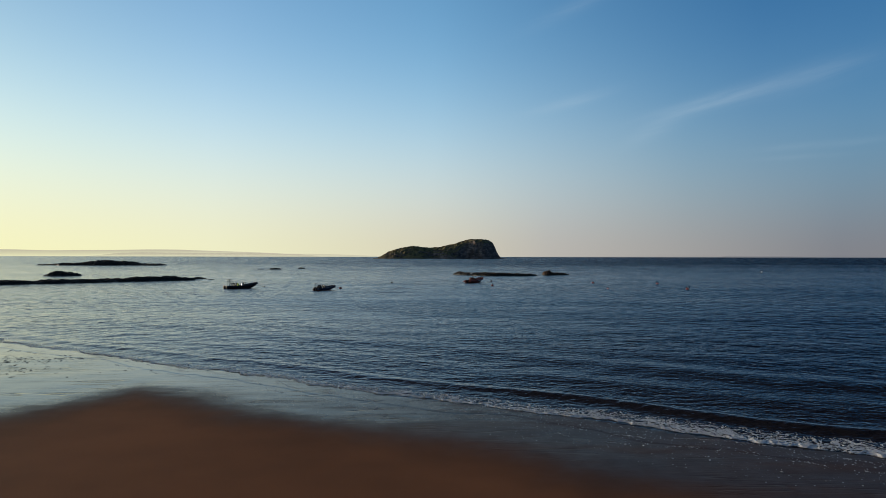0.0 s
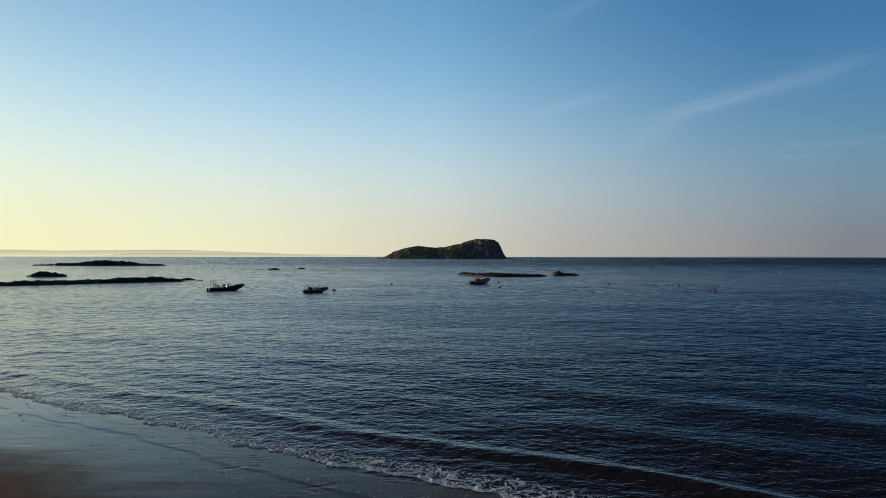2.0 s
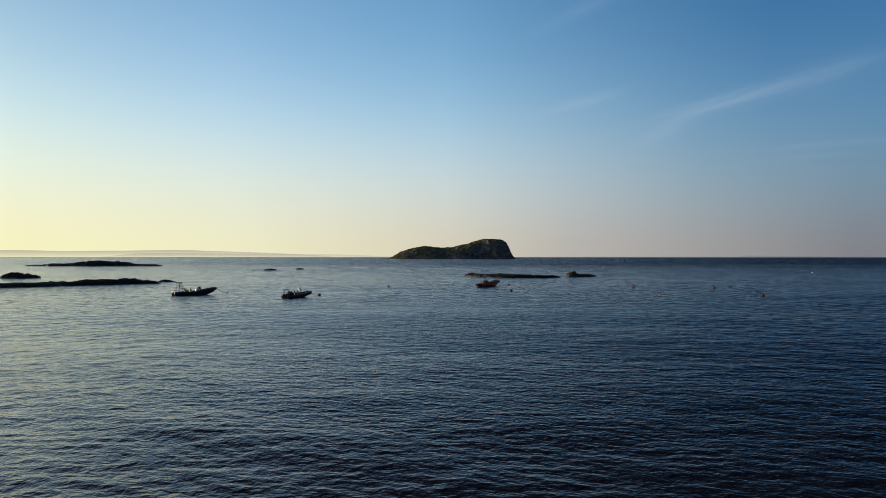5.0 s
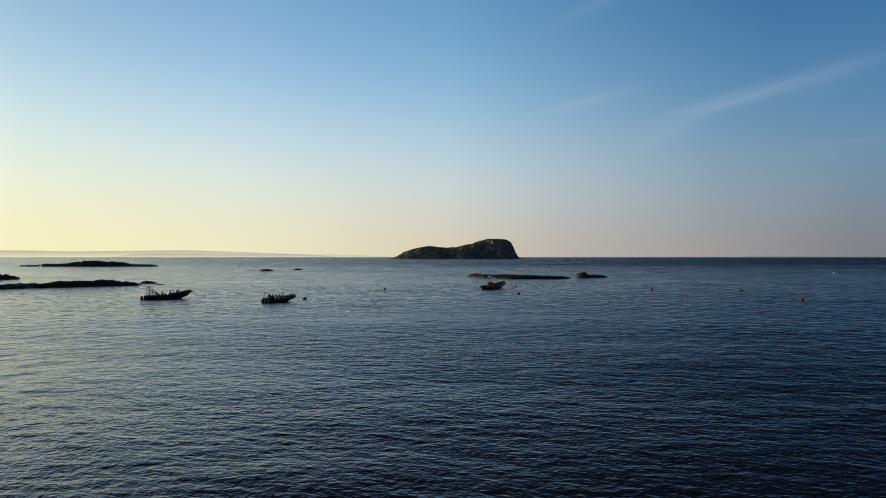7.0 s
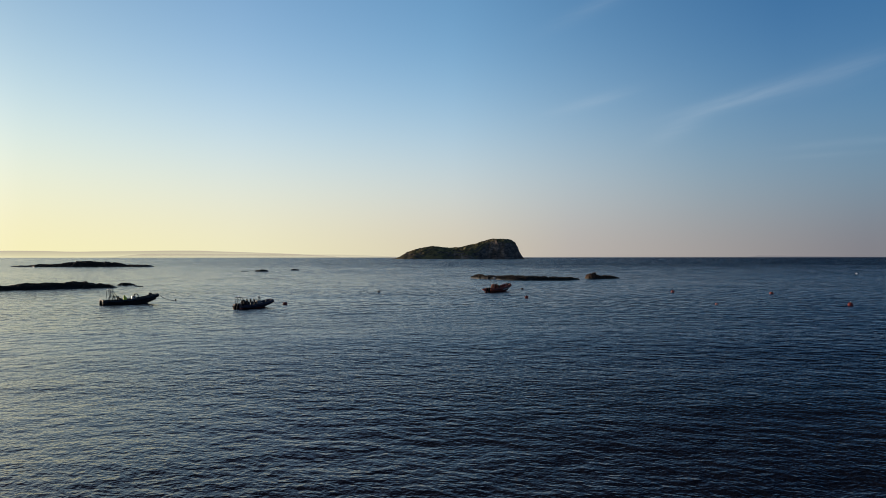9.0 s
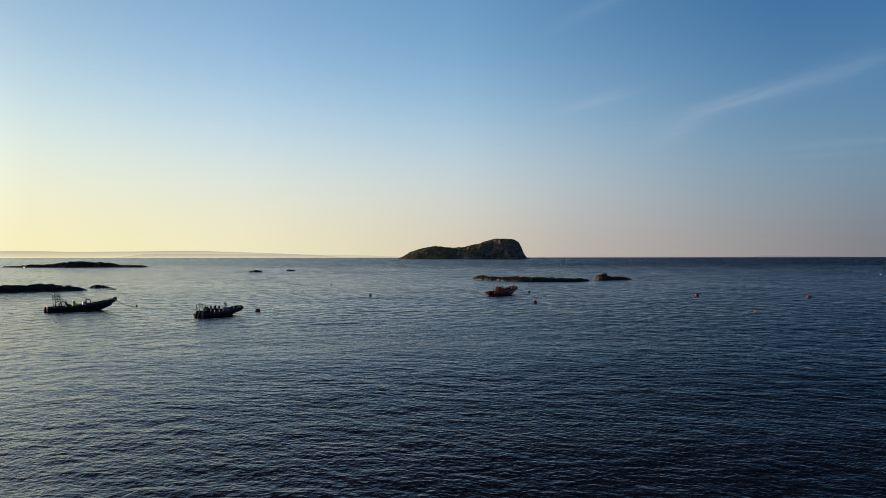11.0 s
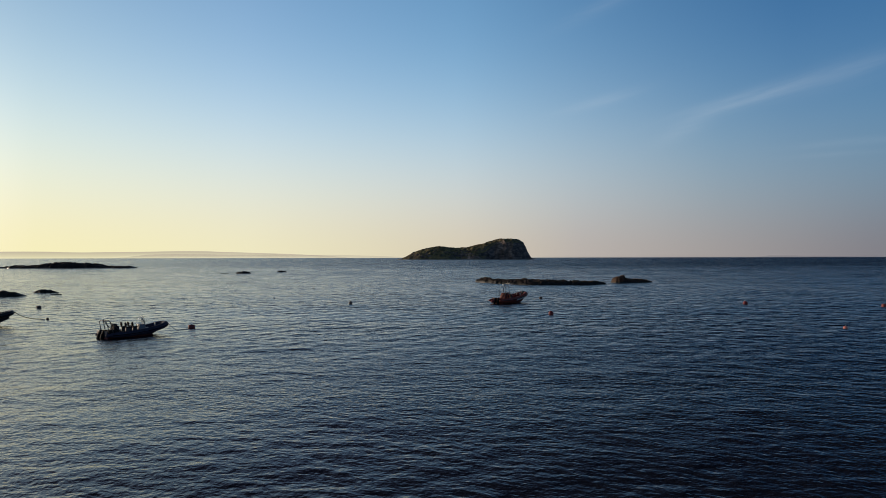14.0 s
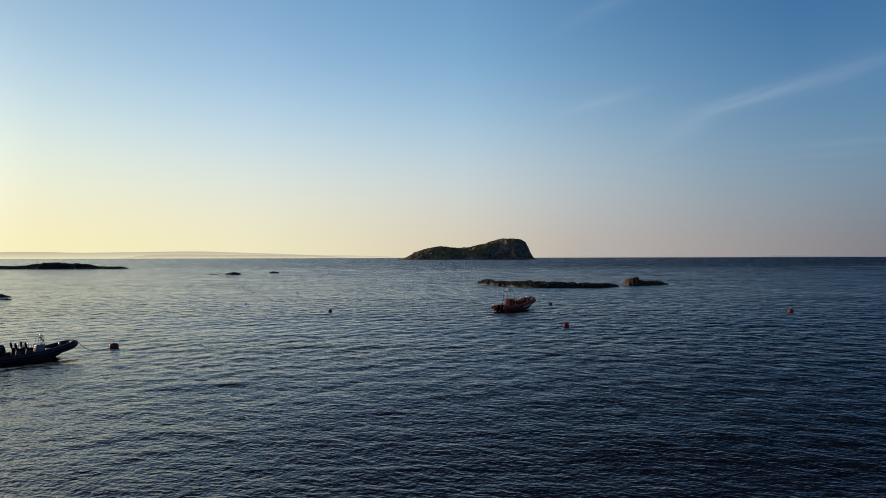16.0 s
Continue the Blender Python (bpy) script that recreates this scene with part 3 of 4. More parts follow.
# ---------------------------------------------------------------- reefs
def reef(name, spine, widths, heights, mat, label, seed, rough=0.85, n=220, m=46, group="rocks in the bay", grain=1.0):
    """A long low rock: a sheet laid along a spine, its crest and cracks broken by ridged noise."""
    sp = np.array(spine, float)
    seg = np.concatenate([[0], np.cumsum(np.hypot(*np.diff(sp, axis=0).T))])
    t = np.linspace(0, seg[-1], n)
    cx, cy = np.interp(t, seg, sp[:, 0]), np.interp(t, seg, sp[:, 1])
    tx, ty = np.gradient(cx), np.gradient(cy)
    ln = np.hypot(tx, ty)
    nx, ny = -ty / ln, tx / ln
    k = np.linspace(0, 1, len(widths))
    w = np.interp(t / seg[-1], k, widths)
    h = np.interp(t / seg[-1], np.linspace(0, 1, len(heights)), heights)
    v = np.linspace(-1, 1, m)
    T, V = np.meshgrid(t, v)
    ww = w[None, :] * (1 + 0.35 * fbm(T * 0.12, V * 0.8, seed, 3))
    X = cx[None, :] + nx[None, :] * V * ww
    Y = cy[None, :] + ny[None, :] * V * ww
    form = np.clip(1 - np.abs(V) ** 2.2, 0, 1)
    f = 1.6 * grain / max(heights)
    crag = ridged(X * f * 0.42, Y * f * 0.42, seed + 11, 5) * 0.34
    slab = lattice(np.floor(X * f * 1.1 + 0.3 * Y * f) * 1.7, np.floor(Y * f * 0.7) * 1.3, seed + 3) * 0.22
    notch = -0.5 * np.clip(ridged(T * f * 0.35, V * 0.4, seed + 7, 2) - 0.75, 0, 1)
    Z = h[None, :] * (form * 0.85 + rough * (crag + slab + notch) * np.clip(form * 2.5, 0, 1)) - (1 - np.clip(form * 4, 0, 1)) * 0.6 - 0.12
    ends = np.clip(np.minimum(T, seg[-1] - T) / (0.04 * seg[-1] + 0.4), 0, 1)
    Z = Z * ends - (1 - ends) * 0.6
    ob = grid_mesh(name, X, Y, Z, mat, smooth=False)
    return tagged(ob, label, "rock", group)


reef("rock_reef", [(-334, 566), (-294, 562), (-254, 566), (-221, 560)], [6, 11, 12, 10, 6], [0.5, 0.9, 1.0, 1.9, 1.8, 2.4, 3.5, 3.6, 3.1, 2.9, 1.9, 1.4, 1.6, 0.8], ROCK,
     "long low black reef far out near the horizon", 101)
reef("rock_reef", [(-77.8, 231), (-88, 228), (-102, 216), (-118, 200), (-138, 190), (-175, 182)], [1.5, 4, 5, 5.5, 6, 6], [0.15, 1.15, 1.55, 1.6, 1.4, 1.2, 1.05, 1.1, 1.2, 1.1, 1.15, 1.2, 1.15, 1.2, 1.2, 1.15, 1.15, 1.1, 1.1, 1.1], ROCK,
     "long dark seaweed-covered reef standing out of the shallows", 111, 0.6, n=340)
reef("rock_reef", [(-159, 276), (-152, 276), (-144, 277)], [2.5, 4.5, 2.5], [0.6, 1.8, 1.5, 0.6], ROCK, "short dark rock hump behind the long reef", 121, n=120)
reef("rock_reef", [(-87, 242), (-84, 242), (-81, 242.3)], [0.8, 1.5, 0.7], [0.3, 0.7, 0.6, 0.2], ROCK, "small flat black rock off the reef's end", 131, n=80, m=24)
reef("rock_reef", [(-79.2, 235), (-75.8, 235)], [0.5, 0.8, 0.4], [0.15, 0.3, 0.15], ROCK, "small low rock barely above the water", 141, n=50, m=20)
reef("rock_reef", [(9, 303), (16, 292), (26, 283), (37, 281), (45.5, 286.5)], [1.2, 4, 5, 4, 1.5], [0.5, 1.45, 1.1, 1.2, 1.4, 1.3, 1.2, 1.1, 1.0, 0.4], ROCK,
     "long brown weedy reef with a broken crest", 151, 0.7, n=420, m=60, grain=1.7)
reef("rock_reef", [(48.4, 293.5), (53, 295), (61.5, 299.5)], [2.0, 3.2, 1.2], [1.2, 1.9, 1.85, 1.05, 0.95, 1.0, 0.95, 0.8, 0.45, 0.2], ROCK_RED, "reddish-brown rock with a knobbly peak", 161, n=260, m=50, grain=2.4)
reef("rock_reef", [(-99.5, 407), (-95.5, 406.6), (-91.5, 407)], [0.9, 2.2, 0.9], [0.3, 1.05, 0.9, 0.3], ROCK, "small dark rock islet in open water", 171, n=60, m=24)
reef("rock_reef", [(-106.5, 405.5), (-101.5, 406)], [0.5, 0.9, 0.5], [0.2, 0.3, 0.2], ROCK, "thin awash ledge beside the islet", 181, n=60, m=16)
reef("rock_reef", [(-87.5, 433), (-84.6, 433), (-82, 433.5)], [0.7, 1.4, 0.7], [0.4, 0.9, 0.4], ROCK, "tiny dark rock islet in open water", 191, n=50, m=20)


# ---------------------------------------------------------------- small mesh makers
def box(bm, size, at=(0, 0, 0), taper=(1, 1), bevel=0.0, turn=None):
    """A block whose top is tapered; bevelled edges."""
    made = bmesh.ops.create_cube(bm, size=1)["verts"]
    for v in made:
        k = v.co.z + 0.5
        v.co = Vector((v.co.x * size[0] * (1 + (taper[0] - 1) * k), v.co.y * size[1] * (1 + (taper[1] - 1) * k), v.co.z * size[2]))
    if bevel:
        edges = {e for v in made for e in v.link_edges}
        out = bmesh.ops.bevel(bm, geom=list(edges), offset=bevel, segments=2, affect="EDGES", profile=0.6)
        made = [v for v in out["verts"]] or made
        made = list({v for f in out["faces"] for v in f.verts} | set(v for v in made if v.is_valid))
    m = Matrix.Translation(at) @ (turn or Matrix())
    bmesh.ops.transform(bm, matrix=m, verts=[v for v in made if v.is_valid])
    return bm


def sweep(bm, path, radius, sides=8, closed=False, squash=1.0):
    """A tube along a list of points; radius is a number or a list."""
    pts = [Vector(p) for p in path]
    n = len(pts)
    rings = []
    for i, p in enumerate(pts):
        a, b = (pts[i - 1], pts[(i + 1) % n]) if closed else (pts[max(i - 1, 0)], pts[min(i + 1, n - 1)])
        d = (b - a).normalized()
        up = Vector((0, 0, 1)) if abs(d.z) < 0.95 else Vector((1, 0, 0))
        side = d.cross(up).normalized()
        top = side.cross(d)
        r = radius[i] if isinstance(radius, (list, tuple)) else radius
        rings.append([bm.verts.new(p + (side * math.cos(t) + top * math.sin(t) * squash) * r) for t in (2 * math.pi * k / sides for k in range(sides))])
    for i in range(n if closed else n - 1):
        a, b = rings[i], rings[(i + 1) % n]
        for k in range(sides):
            bm.faces.new((a[k], a[(k + 1) % sides], b[(k + 1) % sides], b[k]))
    if not closed:
        bm.faces.new(rings[0][::-1])
        bm.faces.new(rings[-1])
    bmesh.ops.recalc_face_normals(bm, faces=bm.faces)
    return bm


def ball(bm, r, at=(0, 0, 0), squash=1.0, sub=3):
    made = bmesh.ops.create_icosphere(bm, subdivisions=sub, radius=r)["verts"]
    for v in made:
        v.co = Vector((v.co.x, v.co.y, v.co.z * squash)) + Vector(at)
    return bm


def ring_path(r, n=20, plane="yz", at=(0, 0, 0)):
    out = []
    for k in range(n):
        c, s = r * math.cos(2 * math.pi * k / n), r * math.sin(2 * math.pi * k / n)
        p = {"yz": (0, c, s), "xy": (c, s, 0), "xz": (c, 0, s)}[plane]
        out.append(Vector(p) + Vector(at))
    return out


def lathe(bm, profile, sides=18, at=(0, 0, 0)):
    """A turned shape from (radius, height) pairs."""
    rings = [[bm.verts.new(Vector((r * math.cos(2 * math.pi * k / sides), r * math.sin(2 * math.pi * k / sides), z)) + Vector(at)) for k in range(sides)] for r, z in profile]
    for a, b in zip(rings, rings[1:]):
        for k in range(sides):
            bm.faces.new((a[k], a[(k + 1) % sides], b[(k + 1) % sides], b[k]))
    bm.faces.new(rings[0][::-1])
    bm.faces.new(rings[-1])
    return bm


# ---------------------------------------------------------------- inflatable boats
def tube_line(L, B, r, n=17, lift=0.55, lower=0.42):
    """The line of a boat's inflatable collar, from one stern cone round the bow to the other."""
    port = []
    for i in range(n):
        u = i / (n - 1)
        x = -L / 2 + (L - r) * (1 - (1 - u) ** 1.45)
        k = max(0.0, (u - 0.34) / 0.66)
        y = (B / 2 - r) * math.sqrt(max(0.0, 1 - k ** 2.6))
        port.append((x, y, lower + lift * max(0, (x / L + 0.5)) ** 2.6))
    return port + [(x, -y, z) for x, y, z in port[-2::-1]]


def hull_mesh(L, B, r, lower, lift, set_in=0.0):
    bm = bmesh.new()
    rows = []
    for i in range(19):
        u = i / 18
        x = -L / 2 + 0.12 + set_in + (L - 0.62 - set_in) * u
        k = max(0.0, (u - 0.40) / 0.60)
        half = (B / 2 - r * 1.3) * math.sqrt(max(0.004, 1 - k ** 2.4))
        rise = lift * max(0, (x / L + 0.5)) ** 2.6
        keel = -0.38 + 1.15 * max(0, (u - 0.55) / 0.45) ** 2.2
        chine = -0.08 + 0.75 * max(0, (u - 0.45) / 0.55) ** 2.0
        top = lower - r * 0.3 + rise
        keel, chine = min(keel, top - 0.12), min(chine, top - 0.06)
        rows.append([bm.verts.new(p) for p in ((x, half, top), (x, half * 0.97, (chine + top) / 2), (x, half * 0.86, chine), (x, half * 0.45, (keel + chine) / 2), (x, 0, keel), (x, -half * 0.45, (keel + chine) / 2), (x, -half * 0.86, chine), (x, -half * 0.97, (chine + top) / 2), (x, -half, top))])
    for a, b in zip(rows, rows[1:]):
        for k in range(8):
            bm.faces.new((a[k], b[k], b[k + 1], a[k + 1]))
    bm.faces.new(rows[0])
    bm.faces.new(rows[-1][::-1])
    bmesh.ops.recalc_face_normals(bm, faces=bm.faces)
    return bm


def deck_mesh(L, B, r, z, ahead=0.0):
    bm = bmesh.new()
    left, right = [], []
    for i in range(13):
        u = i / 12
        x = ahead - L / 2 + 0.15 + (L - 1.6) * u
        k = max(0.0, (u - 0.45) / 0.55)
        half = (B / 2 - r * 1.5) * math.sqrt(max(0.02, 1 - 0.9 * k ** 2.4))
        left.append((x, half)), right.append((x, -half))
    loop = left + right[::-1]
    low = [bm.verts.new((x, y, z - 0.05)) for x, y in loop]
    top = [bm.verts.new((x, y, z)) for x, y in loop]
    bm.faces.new(low[::-1]), bm.faces.new(top)
    for k in range(len(loop)):
        j = (k + 1) % len(loop)
        bm.faces.new((low[k], low[j], top[j], top[k]))
    bmesh.ops.recalc_face_normals(bm, faces=bm.faces)
    return bm


def outboard(boat, L, y, tilt, mat, label, drop=0.0, set_in=0.0):
    """An outboard engine on the transom, with cowl, leg and propeller."""
    turn = Matrix.Rotation(radians(tilt), 4, "Y")
    base = Vector((-L / 2 + 0.12 + drop + set_in, y, 0.42 - drop))
    bm = bmesh.new()
    box(bm, (0.46, 0.34, 0.44), base + turn @ Vector((-0.24, 0, 0.33)), (0.72, 0.72), 0.07, turn)
    cowl = part("engine_cowl", bm, mat, boat, label)
    bm = bmesh.new()
    box(bm, (0.36, 0.22, 0.75), base + turn @ Vector((-0.32, 0, -0.25)), (1.15, 1.3), 0.04, turn)
    part("engine_leg", bm, ENGINE, cowl)
    bm = bmesh.new()
    box(bm, (0.30, 0.30, 0.34), base + turn @ Vector((-0.02, 0, -0.05)), (0.9, 0.9), 0.03, turn)
    part("engine_bracket", bm, ENGINE, cowl)
    bm = bmesh.new()
    for k in range(3):
        blade = turn @ Matrix.Rotation(2 * math.pi * k / 3, 4, "X")
        box(bm, (0.05, 0.10, 0.17), base + turn @ Vector((-0.52, 0, -0.72)) + blade @ Vector((0, 0, 0.12)), (0.6, 1.3), 0.01, blade)
    part("propeller", bm, STEEL, cowl)


def oval(bm, wide, high, thick, m, sides=16):
    """A rounded upright pad: a flat oval with soft edges."""
    rings = []
    for k, f in ((-0.5, 0.82), (-0.22, 1.0), (0.22, 1.0), (0.5, 0.82)):
        rings.append([bm.verts.new(m @ Vector((k * thick, f * wide / 2 * math.cos(t), f * high / 2 * math.sin(t)))) for t in (2 * math.pi * i / sides for i in range(sides))])
    for p, q in zip(rings, rings[1:]):
        for i in range(sides):
            bm.faces.new((p[i], p[(i + 1) % sides], q[(i + 1) % sides], q[i]))
    bm.faces.new(rings[0][::-1])
    bm.faces.new(rings[-1])
    bmesh.ops.recalc_face_normals(bm, faces=bm.faces)
    return bm


def seat(boat, x, y, deck, mat, base=None):
    """A jockey seat: narrow pod, saddle cushion, oval backrest and a grab handle."""
    bm = bmesh.new()
    box(bm, (0.46, 0.26, 0.44), (x, y, deck + 0.22), (0.85, 0.75), 0.04)
    pod = part("seat_pod", bm, base or BLACK, boat)
    bm = bmesh.new()
    box(bm, (0.48, 0.30, 0.13), (x + 0.02, y, deck + 0.50), (0.92, 0.80), 0.05)
    part("seat_cushion", bm, mat, pod)
    part("backrest", oval(bmesh.new(), 0.34, 0.46, 0.10, pose(x - 0.24, y, deck + 0.76, 0, -9, 0)), mat, pod)
    bm = bmesh.new()
    sweep(bm, [(x + 0.20, y - 0.13, deck + 0.52), (x + 0.24, y - 0.13, deck + 0.80), (x + 0.24, y + 0.13, deck + 0.80), (x + 0.20, y + 0.13, deck + 0.52)], 0.018, 6)
    part("grab_handle", bm, STEEL, pod)


def stern_frame(boat, L, B, deck, high, lean, mat=None, mast=0.5, bars=2, gap=0.7, ahead=0.0):
    """A roll frame over the stern: two hoops, cross bars, a lamp and an aerial."""
    L = L - 2 * ahead
    mat = mat or STEEL
    half = B / 2 - 0.52
    for x0 in (-L / 2 + 0.45, -L / 2 + 0.45 + gap):
        bm = bmesh.new()
        top = x0 - lean
        sweep(bm, [(x0, half, deck), (x0 - lean * 0.5, half * 0.98, deck + high * 0.5), (top, half * 0.85, deck + high * 0.93), (top, half * 0.6, deck + high), (top, -half * 0.6, deck + high), (top, -half * 0.85, deck + high * 0.93), (x0 - lean * 0.5, -half * 0.98, deck + high * 0.5), (x0, -half, deck)], 0.035, 8)
        part("roll_hoop", bm, mat, boat)
    for k in range(bars):
        z = deck + high * (0.55 + 0.42 * k / max(1, bars - 1))
        for side in (1, -1):
            bm = bmesh.new()
            f = 0.93 if z < deck + high * 0.9 else 0.8
            sweep(bm, [(-L / 2 + 0.45 - lean * (z - deck) / high, side * half * f, z), (-L / 2 + 0.45 + gap - lean * (z - deck) / high, side * half * f, z)], 0.025, 6)
            part("cross_bar", bm, mat, boat)
    for side in (1, -1):
        bm = bmesh.new()
        sweep(bm, [(-L / 2 + 0.45 + gap - lean, side * half * 0.8, deck + high * 0.93), (-L / 2 + 0.65 + 2 * gap, side * half, deck + 0.25)], 0.03, 7)
        part("brace", bm, mat, boat)
    bm = bmesh.new()
    sweep(bm, [(-L / 2 + 0.8 - lean, 0.25, deck + high - 0.1), (-L / 2 + 0.78 - lean, 0.25, deck + high + mast)], 0.014, 6)
    part("aerial", bm, WHITE, boat)
    bm = bmesh.new()
    lathe(bm, [(0.02, 0), (0.06, 0.02), (0.06, 0.12), (0.03, 0.16)], 10, (-L / 2 + 0.45 - lean, -0.1, deck + high))
    part("stern_light", bm, WHITE, boat)


def console(boat, x, deck, wide, high, mat, wheel=0.19, rail=0.42, screen=0.42):
    bm = bmesh.new()
    box(bm, (0.75, wide, high), (x, 0, deck + high / 2), (0.72, 0.85), 0.05)
    body = part("console", bm, mat, boat)
    bm = bmesh.new()
    box(bm, (0.025, wide * 0.80, screen), (x + 0.16, 0, deck + high + screen * 0.43), (1, 0.8), 0.008, Matrix.Rotation(radians(-24), 4, "Y"))
    part("windscreen", bm, GLASS, body)
    bm = bmesh.new()
    w = wide * 0.42
    sweep(bm, [(x + 0.24, w, deck + high - 0.04), (x + 0.10, w * 0.92, deck + high + rail - 0.06), (x + 0.05, w * 0.7, deck + high + rail), (x + 0.05, -w * 0.7, deck + high + rail), (x + 0.10, -w * 0.92, deck + high + rail - 0.06), (x + 0.24, -w, deck + high - 0.04)], 0.022, 7)
    part("screen_rail", bm, STEEL, body)
    bm = bmesh.new()
    sweep(bm, [(x - 0.22, w, deck + high - 0.06), (x - 0.16, w * 0.95, deck + high + rail * 0.7), (x + 0.05, w * 0.7, deck + high + rail)], 0.02, 7)
    sweep(bm, [(x - 0.22, -w, deck + high - 0.06), (x - 0.16, -w * 0.95, deck + high + rail * 0.7), (x + 0.05, -w * 0.7, deck + high + rail)], 0.02, 7)
    part("side_stay", bm, STEEL, body)
    bm = bmesh.new()
    sweep(bm, ring_path(wheel, 18, "yz", (x - 0.38, 0, deck + high - 0.12)), 0.018, 6, True)
    sweep(bm, [(x - 0.38, -wheel, deck + high - 0.12), (x - 0.38, wheel, deck + high - 0.12)], 0.014, 6)
    part("steering_wheel", bm, ENGINE, body)


def life_line(boat, L, B, r, line):
    """A rope looped along the collar."""
    pts = []
    for i, (x, y, z) in enumerate(line[2:-2]):
        out = Vector((x * 0.25, y, 0)).normalized() if abs(y) > 0.05 else Vector((1, 0, 0))
        pts.append(Vector((x, y, z)) + out * r * 0.88 + Vector((0, 0, r * (0.55 if i % 2 else 0.35))))
    part("life_line", sweep(bmesh.new(), pts, 0.014, 5), ROPE, boat)


def rib(at, heading, L, B, r, collar, hull, label, engines=2, cowl=None, tilt=0, lower=0.40, lift=0.60, drop=0.0, set_in=0.0):
    boat = thing("inflatable_boat", label, "boat", "moored inflatable boats", pose(at[0], at[1], 0.0, 0, 1.0, heading))
    line = tube_line(L, B, r, 17, lift, lower)
    radii = [r * min(1.0, 0.35 + 0.45 * min(i, len(line) - 1 - i)) for i in range(len(line))]
    part("collar", sweep(bmesh.new(), line, radii, 14), collar, boat)
    part("hull", hull_mesh(L, B, r, lower, lift, set_in), hull, boat)
    part("deck", deck_mesh(L - set_in, B, r, lower + 0.02, set_in / 2), DECK_GREY, boat)
    bm = bmesh.new()
    box(bm, (0.10, B - 2 * r, 0.75), (-L / 2 + 0.14 + set_in, 0, lower + 0.02), (1, 1), 0.02)
    part("transom", bm, hull, boat)
    strake = []
    for x, y, z in line[1:-1]:
        out = Vector((x * 0.15 if abs(y) > 0.4 else 1.0, y * 2, 0)).normalized()
        strake.append(Vector((x, y, z)) + out * r * 0.97)
    part("rubbing_strake", sweep(bmesh.new(), strake, 0.045, 6), ENGINE, boat)
    life_line(boat, L, B, r, line)
    for k in range(engines):
        outboard(boat, L, (k - (engines - 1) / 2) * 0.62, tilt, cowl or ENGINE, "", drop, set_in)
    bm = bmesh.new()
    sweep(bm, [(L / 2 - 1.25, 0, lower + lift * 0.55), (L / 2 - 1.25, 0, lower + lift * 0.55 + 0.42)], 0.05, 8)
    sweep(bm, [(L / 2 - 1.25, -0.12, lower + lift * 0.55 + 0.34), (L / 2 - 1.25, 0.12, lower + lift * 0.55 + 0.34)], 0.03, 8)
    part("mooring_post", bm, STEEL, boat)
    return boat


def rope_between(a, b, sag, label, bend=(0, 0), thick=0.022):
    a, b = Vector(a), Vector(b)
    pts = []
    for i in range(15):
        u = i / 14
        p = a.lerp(b, u)
        p.z = max(0.03, p.z - sag * math.sin(math.pi * u ** 0.8))
        p += Vector((bend[0], bend[1], 0)) * math.sin(math.pi * u)
        pts.append(p)
    return tagged(link_mesh("mooring_rope", sweep(bmesh.new(), pts, thick, 6), ROPE), label, "rope", "mooring ropes")


def bow_of(at, heading, L, z):
    h = radians(heading)
    return (at[0] + math.cos(h) * L / 2, at[1] + math.sin(h) * L / 2, z)


# the black boat with a tall stern frame and a yellow kit bag
B1, H1, L1 = (-49.35, 173.1), 42, 9.0
boat = rib(B1, H1, L1, 2.7, 0.28, BLACK, BLACK, "black inflatable boat with a tall stern frame, moored in the bay", 1, lift=1.05, drop=0.25)
stern_frame(boat, L1, 2.7, 0.42, 1.95, 0.25, FRAME, 0.3, 4, 0.6, 0.75)
console(boat, 0.42, 0.42, 0.62, 0.85, WHITE)
bm = bmesh.new()
sweep(bm, ring_path(0.34, 22, "xz", (0.72, -0.38, 1.28)), 0.075, 8, True)
part("lifebuoy", bm, BLACK, boat, "dark lifebuoy ring on the console")
for x in (-3.0, -2.45):
    bm = bmesh.new()
    sweep(bm, ring_path(0.40, 20, "xz", (x, -0.45, 0.95)), 0.055, 8, True)
    part("seat_hoop", bm, ENGINE, boat, "round black seat hoop")
for x, y in ((-1.75, 0.45), (-1.75, -0.45)):
    seat(boat, x, y, 0.42, VINYL)
bm = bmesh.new()
box(bm, (0.62, 0.46, 0.66), (-0.85, 0.0, 0.75), (0.75, 0.8), 0.10)
box(bm, (0.36, 0.32, 0.36), (-0.95, 0.04, 1.22), (0.6, 0.7), 0.08)
part("kit_bag", bm, YELLOW, boat, "fluorescent yellow kit bag")
for x in (1.75, 2.5):
    bm = bmesh.new()
    box(bm, (0.22, 0.36, 0.42), (x, 0, 0.82), (0.8, 0.8), 0.06)
    part("stowage_box", bm, ENGINE, boat)
part("jackstaff", sweep(bmesh.new(), [(3.55, 0.1, 0.8), (3.55, 0.1, 1.75)], 0.02, 6), STEEL, boat)

# the navy boat with rows of straddle seats
B2, H2, L2 = (-26.5, 165.0), 55, 6.6
boat = rib(B2, H2, L2, 2.5, 0.27, NAVY, NAVY_HULL, "navy inflatable boat with rows of seats, moored beside a red buoy", 2, tilt=12, lower=0.27, lift=0.80, drop=0.24)
stern_frame(boat, L2, 2.5, 0.38, 1.25, 0.30, FRAME, 0.3, 2, 0.38)
console(boat, 0.62, 0.38, 0.60, 0.70, HULL_GREY, 0.17, 0.74, 0.66)
for x in (-0.92, -0.25):
    for y in (-0.40, 0.40):
        seat(boat, x, y, 0.38, VINYL)
bm = bmesh.new()
box(bm, (0.60, 0.62, 0.86), (-1.90, 0.30, 0.80), (0.7, 0.8), 0.12)
